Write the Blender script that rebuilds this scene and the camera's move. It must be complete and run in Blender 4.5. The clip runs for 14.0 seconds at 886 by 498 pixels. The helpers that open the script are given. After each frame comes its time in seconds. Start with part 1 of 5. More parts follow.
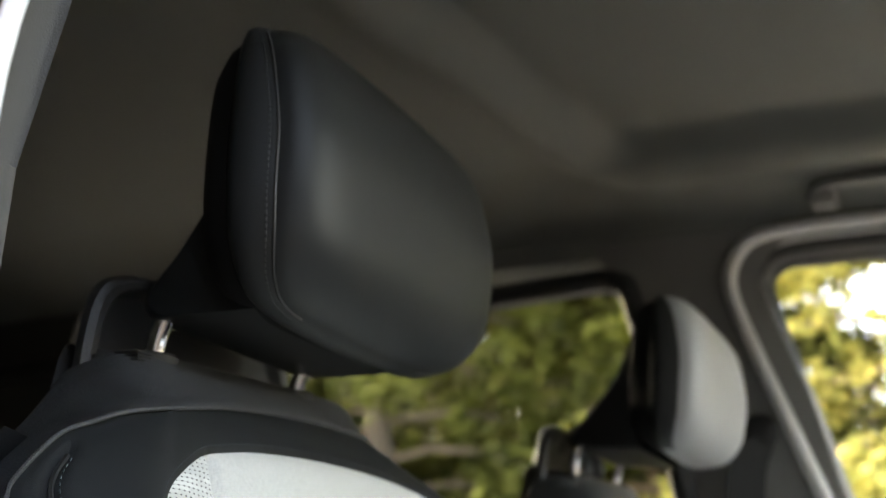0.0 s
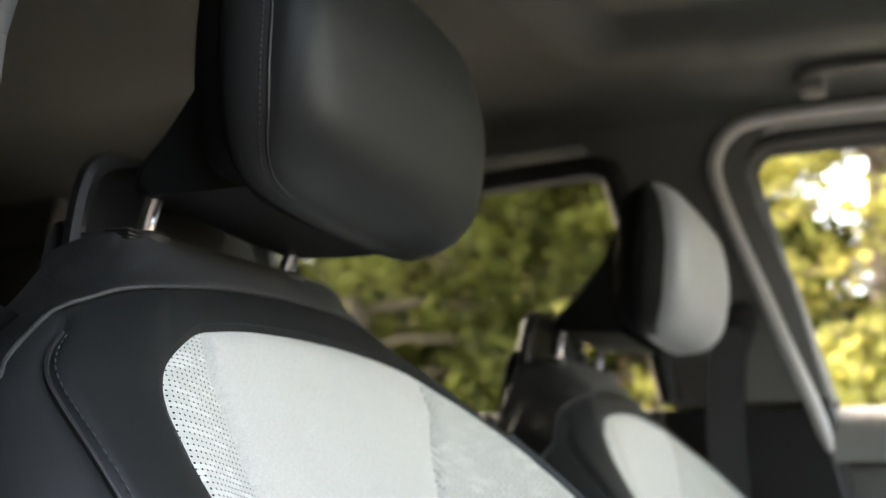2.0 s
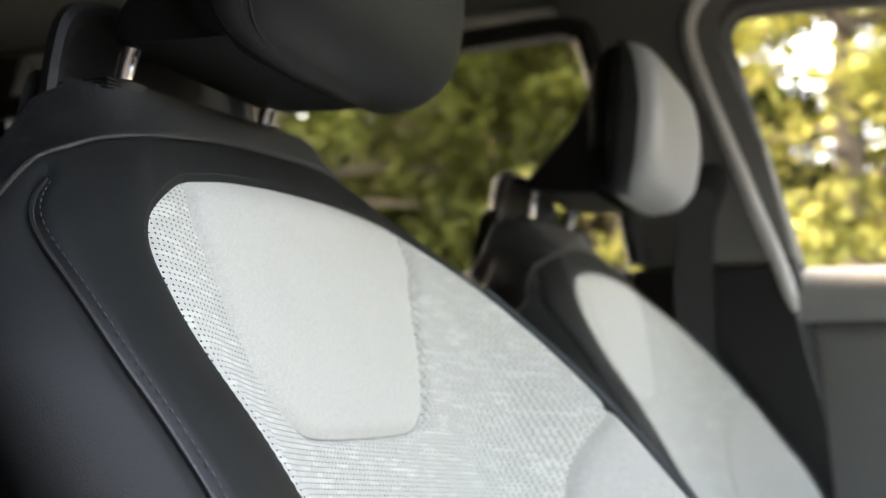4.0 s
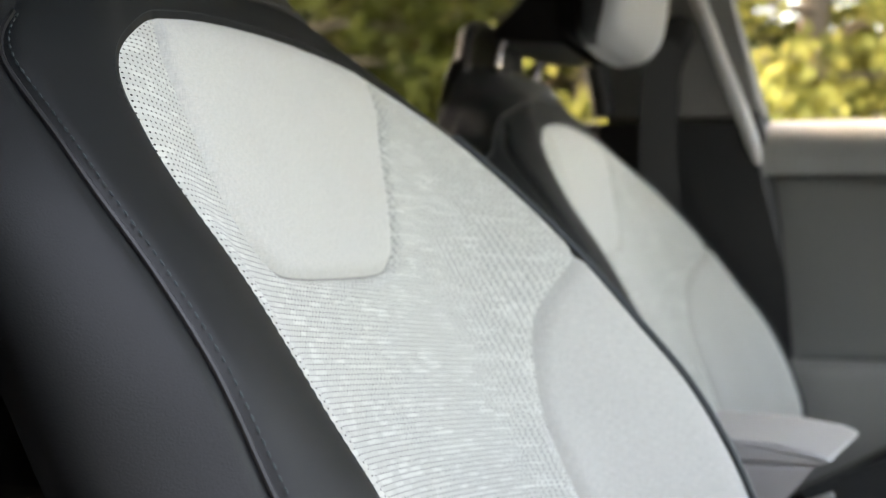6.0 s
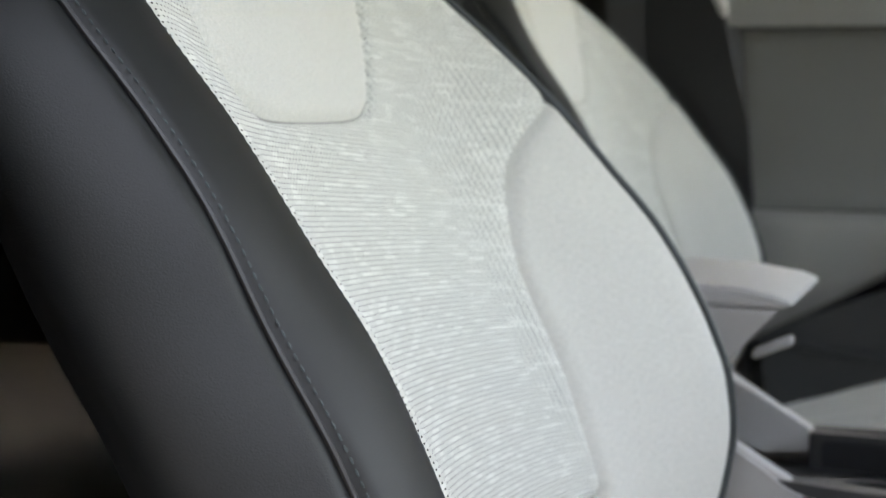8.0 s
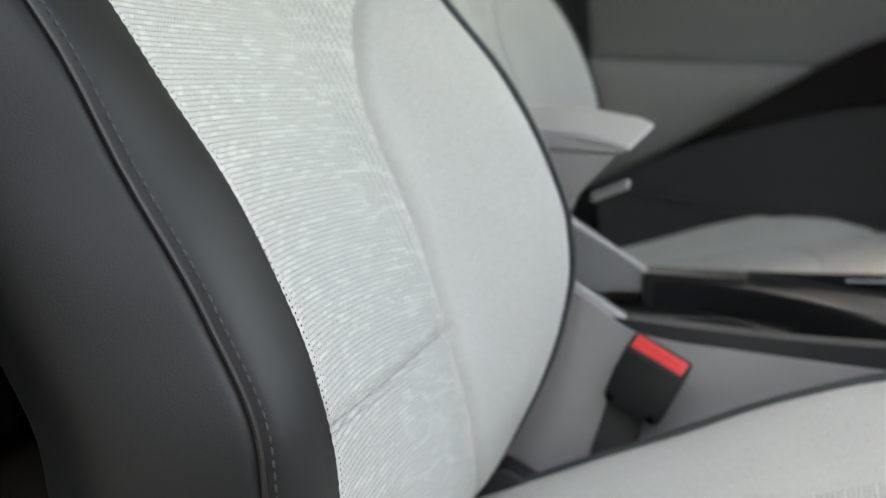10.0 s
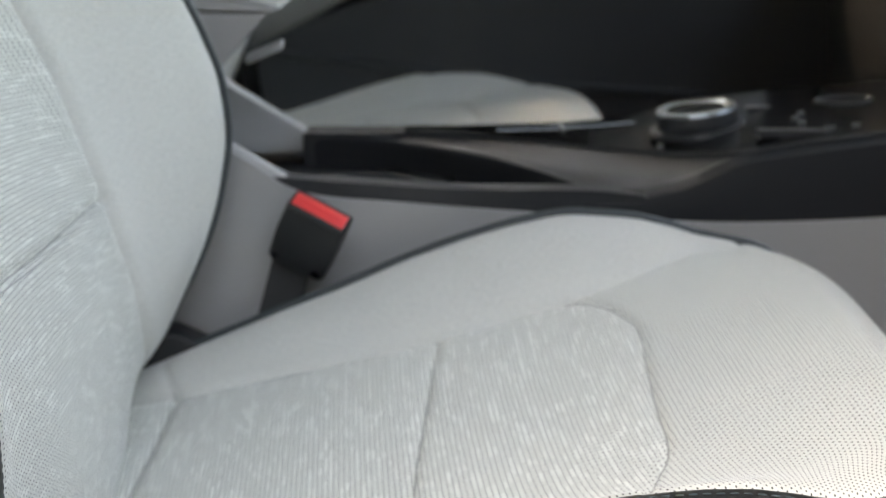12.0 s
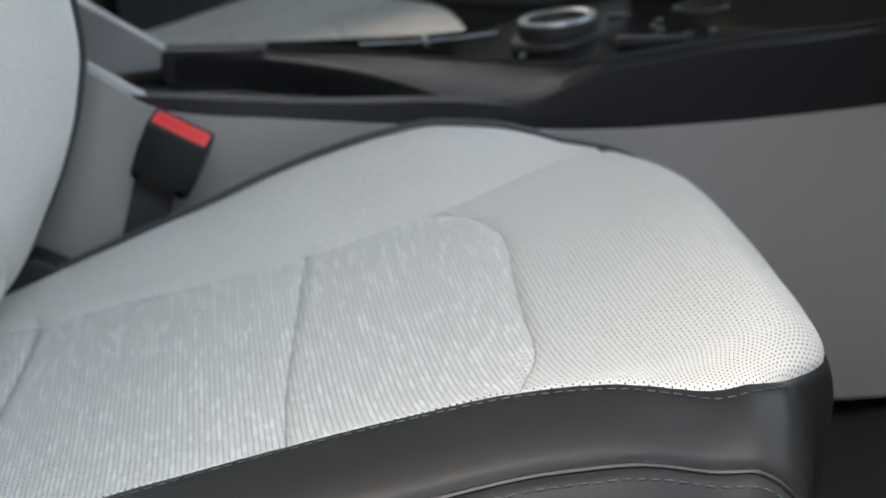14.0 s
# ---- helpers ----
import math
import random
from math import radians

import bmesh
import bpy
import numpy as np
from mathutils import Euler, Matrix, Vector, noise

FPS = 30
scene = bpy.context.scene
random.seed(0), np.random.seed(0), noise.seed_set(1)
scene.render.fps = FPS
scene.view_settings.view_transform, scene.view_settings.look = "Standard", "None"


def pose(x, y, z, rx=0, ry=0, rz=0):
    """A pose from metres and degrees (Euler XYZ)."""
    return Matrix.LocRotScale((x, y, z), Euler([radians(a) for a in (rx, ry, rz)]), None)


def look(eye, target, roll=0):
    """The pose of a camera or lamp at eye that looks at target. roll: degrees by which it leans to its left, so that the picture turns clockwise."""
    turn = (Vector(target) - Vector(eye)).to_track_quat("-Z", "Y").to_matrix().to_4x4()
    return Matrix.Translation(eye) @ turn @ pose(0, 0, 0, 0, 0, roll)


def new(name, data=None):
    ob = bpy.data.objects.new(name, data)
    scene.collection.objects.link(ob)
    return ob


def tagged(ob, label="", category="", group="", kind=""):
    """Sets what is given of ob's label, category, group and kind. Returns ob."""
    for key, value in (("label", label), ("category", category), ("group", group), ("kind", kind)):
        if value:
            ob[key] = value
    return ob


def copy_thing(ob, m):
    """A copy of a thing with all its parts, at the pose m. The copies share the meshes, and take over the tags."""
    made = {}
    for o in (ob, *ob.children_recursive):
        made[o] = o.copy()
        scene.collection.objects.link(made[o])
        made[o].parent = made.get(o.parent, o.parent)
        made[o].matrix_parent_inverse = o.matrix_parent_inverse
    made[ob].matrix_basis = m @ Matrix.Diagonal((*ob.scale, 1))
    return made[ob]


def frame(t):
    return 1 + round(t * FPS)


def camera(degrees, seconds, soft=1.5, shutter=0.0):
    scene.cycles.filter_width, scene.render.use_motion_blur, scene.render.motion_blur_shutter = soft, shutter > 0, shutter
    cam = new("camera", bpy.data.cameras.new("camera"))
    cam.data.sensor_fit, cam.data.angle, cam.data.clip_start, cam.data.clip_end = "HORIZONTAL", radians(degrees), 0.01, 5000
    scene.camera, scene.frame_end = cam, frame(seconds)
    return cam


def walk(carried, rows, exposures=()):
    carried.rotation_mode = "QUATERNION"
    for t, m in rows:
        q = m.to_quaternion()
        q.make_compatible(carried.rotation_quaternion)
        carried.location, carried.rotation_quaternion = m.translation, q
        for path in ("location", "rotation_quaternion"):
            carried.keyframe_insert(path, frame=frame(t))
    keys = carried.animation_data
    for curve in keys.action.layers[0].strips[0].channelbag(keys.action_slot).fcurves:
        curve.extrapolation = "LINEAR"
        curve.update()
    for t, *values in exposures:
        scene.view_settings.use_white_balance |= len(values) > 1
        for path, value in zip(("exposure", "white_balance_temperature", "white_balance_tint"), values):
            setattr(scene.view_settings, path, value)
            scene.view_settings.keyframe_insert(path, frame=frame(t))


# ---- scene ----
cam = camera(36.0, 14.0, soft=1.1)
PATH = [
    (0, (0.023, -1.065, 0.986), (-0.71, 0.707, 1.554), 0.2),
    (0.5, (0.02, -1.064, 0.986), (-0.711, 0.719, 1.52), 0.3),
    (1, (0.014, -1.061, 0.986), (-0.71, 0.736, 1.482), 0.3),
    (1.5, (0.013, -1.061, 0.984), (-0.707, 0.748, 1.44), 0.3),
    (2, (0.009, -1.059, 0.983), (-0.704, 0.763, 1.395), 0.3),
    (4.5, (-0.001, -1.062, 0.973), (-0.664, 0.817, 1.142), 0.4),
    (5, (-0.001, -1.063, 0.97), (-0.654, 0.823, 1.09), 0.4),
    (5.5, (-0.003, -1.063, 0.968), (-0.642, 0.831, 1.037), 0.3),
    (6, (-0.005, -1.064, 0.966), (-0.627, 0.837, 0.98), 0.5),
    (6.5, (-0.01, -1.062, 0.963), (-0.614, 0.844, 0.928), 0.4),
    (7, (-0.009, -1.065, 0.96), (-0.6, 0.843, 0.874), 0.4),
    (9.5, (-0.017, -1.091, 0.958), (-0.425, 0.835, 0.603), 1.3),
    (10, (-0.016, -1.09, 0.956), (-0.33, 0.843, 0.551), 1.5),
    (10.5, (-0.011, -1.095, 0.958), (-0.216, 0.841, 0.502), 1.4),
    (11, (-0.007, -1.095, 0.957), (-0.086, 0.839, 0.454), 1.4),
    (11.5, (-0.004, -1.096, 0.957), (0.044, 0.827, 0.409), 1.4),
    (12, (0.0, -1.1, 0.95), (0.155, 0.809, 0.374), 1.4),
    (12.5, (0.002, -1.102, 0.949), (0.243, 0.787, 0.337), 1.4),
    (13, (0.005, -1.1, 0.946), (0.3, 0.77, 0.301), 1.3),
    (13.5, (0.006, -1.101, 0.944), (0.33, 0.756, 0.276), 1.3),
    (14, (0.005, -1.102, 0.944), (0.341, 0.749, 0.263), 1.3),
]
walk(cam, [(t, look(eye, target, roll)) for t, eye, target, roll in PATH], [(0.0, 4.72, 9600, 12), (4.0, 4.58, 9800, 15), (7.0, 4.47, 10300, 14), (10.0, 4.37, 10700, 11), (14.0, 4.09, 9500, 9)])
scene.camera.data.dof.use_dof = True
scene.camera.data.dof.focus_distance = 0.57
scene.camera.data.dof.aperture_fstop = 10.0

# ---- light ----
world = bpy.data.worlds.new("world")
scene.world = world
world.use_nodes = True
sky = world.node_tree.nodes.new("ShaderNodeTexSky")
sky.sky_type = "NISHITA"
sky.sun_disc = False
sky.sun_elevation = radians(58)
sky.sun_rotation = radians(288)
sky.air_density, sky.dust_density, sky.ozone_density = 1.0, 4.0, 1.0
back = world.node_tree.nodes["Background"]
back.inputs[1].default_value = 0.15
world.node_tree.links.new(sky.outputs[0], back.inputs[0])
sun_data = bpy.data.lights.new("sun", "SUN")
sun_data.energy, sun_data.angle, sun_data.color = 0.7, radians(15), (1.0, 0.985, 0.96)
sun = new("sun", sun_data)
sun.matrix_world = look((-6.0, 1.2, 10.0), (0, 0, 0))


# ---- materials ----
def nodes(name):
    m = bpy.data.materials.new(name)
    m.use_nodes = True
    t = m.node_tree
    return m, t, t.nodes["Principled BSDF"]


def node(t, kind, **inputs):
    n = t.nodes.new(kind)
    for k, v in inputs.items():
        n.inputs[k.replace("_", " ")].default_value = v
    return n


def math_node(t, op, a, b=0.0):
    n = t.nodes.new("ShaderNodeMath")
    n.operation = op
    for i, v in enumerate((a, b)):
        if isinstance(v, (int, float)):
            n.inputs[i].default_value = v
        else:
            t.links.new(v, n.inputs[i])
    return n.outputs[0]


def mix(t, fac, a, b):
    n = t.nodes.new("ShaderNodeMix")
    n.data_type = "RGBA"
    for i, v in ((0, fac), (6, a), (7, b)):
        if isinstance(v, (int, float)):
            n.inputs[i].default_value = v
        elif isinstance(v, tuple):
            n.inputs[i].default_value = (*v, 1)
        else:
            t.links.new(v, n.inputs[i])
    return n.outputs[2]


def shade(c, k):
    return tuple(min(1.0, v * k) for v in c)


def plain(name, color, rough=0.5, metal=0.0, grain=400.0, bump=0.1, mottle=6.0, spread=0.12, coat=0.0, kind="NOISE", spec=0.5):
    """A surface with a fine grain in relief and a slow change of tone."""
    m, t, p = nodes(name)
    at = t.nodes.new("ShaderNodeTexCoord").outputs["Object"]
    slow = node(t, "ShaderNodeTexNoise", Scale=mottle, Detail=4.0)
    t.links.new(at, slow.inputs["Vector"])
    t.links.new(mix(t, slow.outputs[0], shade(color, 1 - spread), shade(color, 1 + spread)), p.inputs["Base Color"])
    fine = node(t, "ShaderNodeTexVoronoi" if kind == "VORONOI" else "ShaderNodeTexNoise", Scale=grain)
    t.links.new(at, fine.inputs["Vector"])
    b = node(t, "ShaderNodeBump", Strength=bump, Distance=0.0006)
    t.links.new(fine.outputs[0], b.inputs["Height"])
    t.links.new(b.outputs[0], p.inputs["Normal"])
    ramp = math_node(t, "MULTIPLY_ADD", slow.outputs[0], 0.16)
    t.nodes[-1].inputs[2].default_value = rough - 0.08
    t.links.new(ramp, p.inputs["Roughness"])
    p.inputs["Metallic"].default_value = metal
    p.inputs["Coat Weight"].default_value = coat
    p.inputs["Specular IOR Level"].default_value = spec
    return m


def woven(name, color, holes=True, streaks=True, depth=0.12, size=0.145, contrast=0.12, stagger=0.12):
    """Pale seat cloth: a heathered weave, fine ribs with light streaks along them, and rows of small holes. Reads the panel's own length and width."""
    m, t, p = nodes(name)
    uv = t.nodes.new("ShaderNodeTexCoord").outputs["UV"]
    sep = t.nodes.new("ShaderNodeSeparateXYZ")
    t.links.new(uv, sep.inputs[0])
    u, v = sep.outputs[0], sep.outputs[1]

    def times_add(a, k, c, clamp=True):
        out = math_node(t, "MULTIPLY_ADD", a, k)
        t.nodes[-1].inputs[2].default_value = c
        t.nodes[-1].use_clamp = clamp
        return out

    def fibre(ku, kv, detail=2.0):
        m4 = t.nodes.new("ShaderNodeMapping")
        m4.inputs["Scale"].default_value = (ku, kv, 1.0)
        t.links.new(uv, m4.inputs["Vector"])
        n4 = node(t, "ShaderNodeTexNoise", Scale=1.0, Detail=detail)
        t.links.new(m4.outputs[0], n4.inputs["Vector"])
        return n4.outputs[0]
    # threads both ways, warm and cool fibres, and a slow change of tone
    weave = times_add(math_node(t, "ADD", fibre(260.0, 1900.0), fibre(1900.0, 260.0)), 1.7, -1.2)
    col = mix(t, weave, shade(color, 1 - contrast), shade(color, 1 + contrast))
    warm = times_add(fibre(300.0, 480.0), 3.0, -1.0)
    col = mix(t, 0.18, col, mix(t, warm, (color[0] * 0.88, color[1] * 0.95, color[2] * 0.97), (color[0] * 1.12, color[1] * 1.05, color[2] * 0.98)))
    tone = mix(t, times_add(fibre(24.0, 24.0, 4.0), 1.6, -0.3), (0.95, 0.95, 0.955), (1.0, 1.0, 1.0))
    mul = t.nodes.new("ShaderNodeMix")
    mul.data_type, mul.blend_type = "RGBA", "MULTIPLY"
    mul.inputs[0].default_value = 1.0
    t.links.new(col, mul.inputs[6])
    t.links.new(tone, mul.inputs[7])
    col = mul.outputs[2]
    height = weave
    if streaks:
        # between the rows of holes the thread is paler on some stretches
        rows = math_node(t, "ADD", math_node(t, "MULTIPLY", v, 1 / 0.0031), 1000.5)
        off = math_node(t, "ABSOLUTE", math_node(t, "SUBTRACT", math_node(t, "FRACT", rows), 0.5))
        squash = t.nodes.new("ShaderNodeCombineXYZ")
        t.links.new(math_node(t, "MULTIPLY", u, 58.0), squash.inputs[0])
        t.links.new(math_node(t, "MULTIPLY", math_node(t, "FLOOR", rows), 7.31), squash.inputs[1])
        st = node(t, "ShaderNodeTexNoise", Scale=1.0, Detail=0.0)
        t.links.new(squash.outputs[0], st.inputs["Vector"])
        patch = times_add(fibre(36.0, 60.0, 1.0), 3.0, -1.1)
        on = math_node(t, "MULTIPLY", times_add(st.outputs[0], 14.0, -7.4), times_add(off, -9.0, 3.9))
        on = math_node(t, "MULTIPLY", on, math_node(t, "ADD", math_node(t, "MULTIPLY", patch, 0.42), 0.16))
        col = mix(t, on, col, shade(color, 1.42))
        height = math_node(t, "ADD", height, math_node(t, "MULTIPLY", on, 0.6))
    if holes:
        rowf = math_node(t, "ADD", math_node(t, "MULTIPLY", v, 1 / 0.0031), 1000.0)
        shift = math_node(t, "MULTIPLY", math_node(t, "MODULO", math_node(t, "FLOOR", rowf), 2.0), stagger)
        a = math_node(t, "SUBTRACT", math_node(t, "FRACT", math_node(t, "ADD", math_node(t, "MULTIPLY", u, 1 / 0.0046), math_node(t, "ADD", shift, 1000.0))), 0.5)
        b = math_node(t, "SUBTRACT", math_node(t, "FRACT", rowf), 0.5)
        r = math_node(t, "SQRT", math_node(t, "ADD", math_node(t, "MULTIPLY", a, a), math_node(t, "MULTIPLY", b, b)))
        hole = times_add(r, -40.0, 40.0 * (size + 0.0125))
        col = mix(t, hole, col, (depth, depth, depth))
        height = math_node(t, "SUBTRACT", height, math_node(t, "MULTIPLY", hole, 1.0))
    t.links.new(col, p.inputs["Base Color"])
    bp = node(t, "ShaderNodeBump", Strength=0.12, Distance=0.0004)
    t.links.new(height, bp.inputs["Height"])
    t.links.new(bp.outputs[0], p.inputs["Normal"])
    p.inputs["Roughness"].default_value = 0.85
    p.inputs["Sheen Weight"].default_value = 0.25
    p.inputs["Specular IOR Level"].default_value = 0.3
    return m


PALE = (0.53, 0.54, 0.50)
CLOTH_HOLES = woven("perforated_cloth", PALE, depth=0.006, size=0.175)
CLOTH_PLAIN = woven("plain_cloth", (0.536, 0.537, 0.500), holes=False, streaks=False, contrast=0.17)
CLOTH_FRONT = woven("perforated_front_cloth", PALE, streaks=False, depth=0.006, size=0.185, contrast=0.15, stagger=0.5)
LEATHER = plain("black_leather", (0.0146, 0.0160, 0.0164), 0.50, grain=1500, bump=0.16, kind="VORONOI", spread=0.10, spec=0.28)
LEATHER_SMOOTH = plain("smooth_black_leather", (0.0146, 0.0160, 0.0164), 0.48, grain=1600, bump=0.10, kind="VORONOI", spread=0.08, spec=0.30)
LEATHER_SHELL = plain("grained_black_shell", (0.034, 0.0350, 0.0360), 0.46, grain=900, bump=0.6, kind="VORONOI")
PLATE = plain("matte_black_plate", (0.011, 0.0112, 0.0115), 0.75, grain=1200, bump=0.2, spec=0.12)
LEATHER_PALE = plain("pale_grey_leather", (0.33, 0.335, 0.34), 0.4, grain=700, bump=0.2, kind="VORONOI", spread=0.06)
PIPING = plain("dark_piping", (0.035, 0.045, 0.048), 0.4, grain=900)
THREAD = plain("teal_thread", (0.036, 0.053, 0.057), 0.7, grain=2000)
CHROME = plain("chrome", (0.82, 0.83, 0.85), 0.08, 1.0, grain=60, bump=0.01, spread=0.04)
BLACK_PLASTIC = plain("black_plastic", (0.012, 0.0125, 0.0135), 0.5, grain=1200, bump=0.3)
SATIN_BLACK = plain("satin_black_plastic", (0.030, 0.0315, 0.0335), 0.46, grain=1500, bump=0.12, spec=0.35)
FASCIA = plain("soft_black_plastic", (0.017, 0.0182, 0.0200), 0.48, grain=1500, bump=0.12, spec=0.22)
GLOSS_BLACK = plain("gloss_black", (0.004, 0.004, 0.0045), 0.14, grain=40, bump=0.01, spec=0.2)
GREY_PLASTIC = plain("warm_grey_plastic", (0.33, 0.325, 0.315), 0.5, grain=1400, bump=0.25, spread=0.05)
GREY_SKIN = plain("pale_grey_vinyl", (0.42, 0.42, 0.41), 0.48, grain=900, bump=0.3, kind="VORONOI", spread=0.05)
DOOR_GREY = plain("door_grey_vinyl", (0.26, 0.26, 0.245), 0.5, grain=800, bump=0.3, kind="VORONOI", spread=0.06)
DOOR_CLOTH = plain("door_grey_cloth", (0.16, 0.163, 0.15), 0.75, grain=1500, bump=0.4, spread=0.08)
RED = plain("red_button", (0.85, 0.06, 0.06), 0.35, grain=500, bump=0.05, spread=0.05)
HEADLINER = plain("headliner_cloth", (0.140, 0.146, 0.130), 0.95, grain=1300, bump=0.5, spread=0.08)
TRIM_DARK = plain("dark_trim", (0.045, 0.0445, 0.042), 0.6, grain=1000, bump=0.3)
PILLAR = plain("pillar_trim", (0.17, 0.167, 0.155), 0.6, grain=1200, bump=0.3, spread=0.06)
CARPET = plain("black_carpet", (0.018, 0.018, 0.018), 0.95, grain=500, bump=1.0)
BELT = plain("black_webbing", (0.024, 0.024, 0.0245), 0.7, grain=1500, bump=0.6)
SEAL = plain("rubber_seal", (0.02, 0.02, 0.02), 0.45, grain=600)
SEAL_PALE = plain("pale_door_seal", (0.55, 0.54, 0.52), 0.35, grain=500, bump=0.1, spread=0.08)
WHITE_PAINT = plain("white_paint", (0.78, 0.79, 0.78), 0.25, grain=200, bump=0.01, coat=0.6, spread=0.03)
RED_PAINT = plain("red_edge", (0.35, 0.10, 0.09), 0.4, grain=300)
ALU = plain("satin_metal", (0.22, 0.24, 0.25), 0.35, 1.0, grain=600, bump=0.03, spread=0.05)
ASPHALT = plain("asphalt", (0.017, 0.021, 0.026), 0.9, grain=60, bump=1.0, mottle=0.4, spread=0.25)
BARK = plain("bark", (0.10, 0.075, 0.055), 0.9, grain=25, bump=1.0, spread=0.3)


def leaf_material(name, dark, light):
    m, t, p = nodes(name)
    at = t.nodes.new("ShaderNodeNewGeometry")
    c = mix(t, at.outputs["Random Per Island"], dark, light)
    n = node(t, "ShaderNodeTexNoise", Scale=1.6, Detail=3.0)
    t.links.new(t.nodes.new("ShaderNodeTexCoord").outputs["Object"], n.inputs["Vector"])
    # coarse noise puts lit clumps and shaded gaps into the needle colour
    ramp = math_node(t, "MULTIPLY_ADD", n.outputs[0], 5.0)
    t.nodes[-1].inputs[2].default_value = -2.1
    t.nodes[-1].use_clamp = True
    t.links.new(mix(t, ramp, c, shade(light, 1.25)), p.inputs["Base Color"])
    p.inputs["Roughness"].default_value = 0.8
    p.inputs["Specular IOR Level"].default_value = 0.15
    return m


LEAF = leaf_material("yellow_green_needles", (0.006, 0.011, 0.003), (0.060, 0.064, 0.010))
# the sunlight on these needles is put into their colour
LEAF_SUN_TINT = leaf_material("sun_tinted_needles", (0.05, 0.054, 0.013), (0.28, 0.26, 0.068))
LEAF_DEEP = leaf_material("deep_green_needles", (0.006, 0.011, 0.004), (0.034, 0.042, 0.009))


def glass_material(name, tint):
    m, t, p = nodes(name)
    p.inputs["Base Color"].default_value = (*tint, 1)
    p.inputs["Roughness"].default_value = 0.0
    p.inputs["Transmission Weight"].default_value = 1.0
    p.inputs["IOR"].default_value = 1.02
    return m


GLASS = glass_material("window_glass", (0.93, 0.96, 0.94))
PRIVACY_GLASS = glass_material("tinted_glass", (0.84, 0.86, 0.82))


# ---- building helpers ----
def mesh_object(name, me, material, parent=None, label=""):
    ob = new(name, me)
    if material:
        me.materials.append(material)
    if parent:
        ob.parent = parent
    if label:
        ob["label"] = label
    return ob


def part(name, bm, material, parent=None, label="", smooth=True):
    me = bpy.data.meshes.new(name)
    bmesh.ops.recalc_face_normals(bm, faces=bm.faces)
    bm.to_mesh(me)
    bm.free()
    if smooth:
        me.shade_smooth()
        me.set_sharp_from_angle(angle=radians(38))
    return mesh_object(name, me, material, parent, label)


def thing(name, label, category, group="", kind=""):
    return tagged(new(name), label, category, group, kind)


def box(bm, lo, hi, bevel=0.0, m=None, segments=3):
    made = bmesh.ops.create_cube(bm, size=1.0)["verts"]
    for v in made:
        v.co = Vector([lo[k] + (v.co[k] + 0.5) * (hi[k] - lo[k]) for k in range(3)])
    if bevel:
        edges = list({e for v in made for e in v.link_edges})
        made = list({v for f in bmesh.ops.bevel(bm, geom=edges, offset=bevel, segments=segments, profile=0.6, affect="EDGES")["faces"] for v in f.verts} | {v for v in made if v.is_valid})
    if m:
        for v in made:
            v.co = m @ v.co
    return made


def slab(bm, outline, axis, lo, hi, bevel=0.0, segments=2):
    """A prism: the outline (2D points) pushed from lo to hi along axis 'x', 'y' or 'z', with rounded rims."""
    def at(p, d):
        return {"x": (d, p[0], p[1]), "y": (p[0], d, p[1]), "z": (p[0], p[1], d)}[axis]
    a = [bm.verts.new(at(p, lo)) for p in outline]
    b = [bm.verts.new(at(p, hi)) for p in outline]
    n = len(outline)
    f1, f2 = bm.faces.new(a), bm.faces.new(list(reversed(b)))
    for i in range(n):
        bm.faces.new((a[i], b[i], b[(i + 1) % n], a[(i + 1) % n]))
    if bevel:
        bmesh.ops.bevel(bm, geom=list(f1.edges) + list(f2.edges), offset=bevel, segments=segments, profile=0.6, affect="EDGES")
    return a, b


def tube(bm, points, radius, sides=8, squash=1.0, cap=True):
    """A round bar along the points."""
    pts = [Vector(p) for p in points]
    rings, up = [], None
    for i, p in enumerate(pts):
        d = (pts[min(i + 1, len(pts) - 1)] - pts[max(i - 1, 0)]).normalized()
        if up is None:
            up = d.orthogonal().normalized()
        up = (up - d * up.dot(d)).normalized()
        side = d.cross(up)
        r = radius[i] if isinstance(radius, (list, tuple)) else radius
        rings.append([bm.verts.new(p + (up * math.cos(2 * math.pi * k / sides) + side * math.sin(2 * math.pi * k / sides) * squash) * r) for k in range(sides)])
    for a, b in zip(rings, rings[1:]):
        for k in range(sides):
            bm.faces.new((a[k], a[(k + 1) % sides], b[(k + 1) % sides], b[k]))
    if cap:
        bm.faces.new(list(reversed(rings[0])))
        bm.faces.new(rings[-1])


def ribbon(bm, points, across, width, thick):
    """A flat band along the points, its width along the vector across."""
    w = Vector(across).normalized() * width / 2
    pts = [Vector(p) for p in points]
    rows = []
    for i, p in enumerate(pts):
        d = (pts[min(i + 1, len(pts) - 1)] - pts[max(i - 1, 0)]).normalized()
        n = d.cross(w).normalized() * thick / 2
        rows.append([bm.verts.new(p + s) for s in (w + n, -w + n, -w - n, w - n)])
    for a, b in zip(rows, rows[1:]):
        for k in range(4):
            bm.faces.new((a[k], a[(k + 1) % 4], b[(k + 1) % 4], b[k]))
    bm.faces.new(rows[0])
    bm.faces.new(rows[-1])


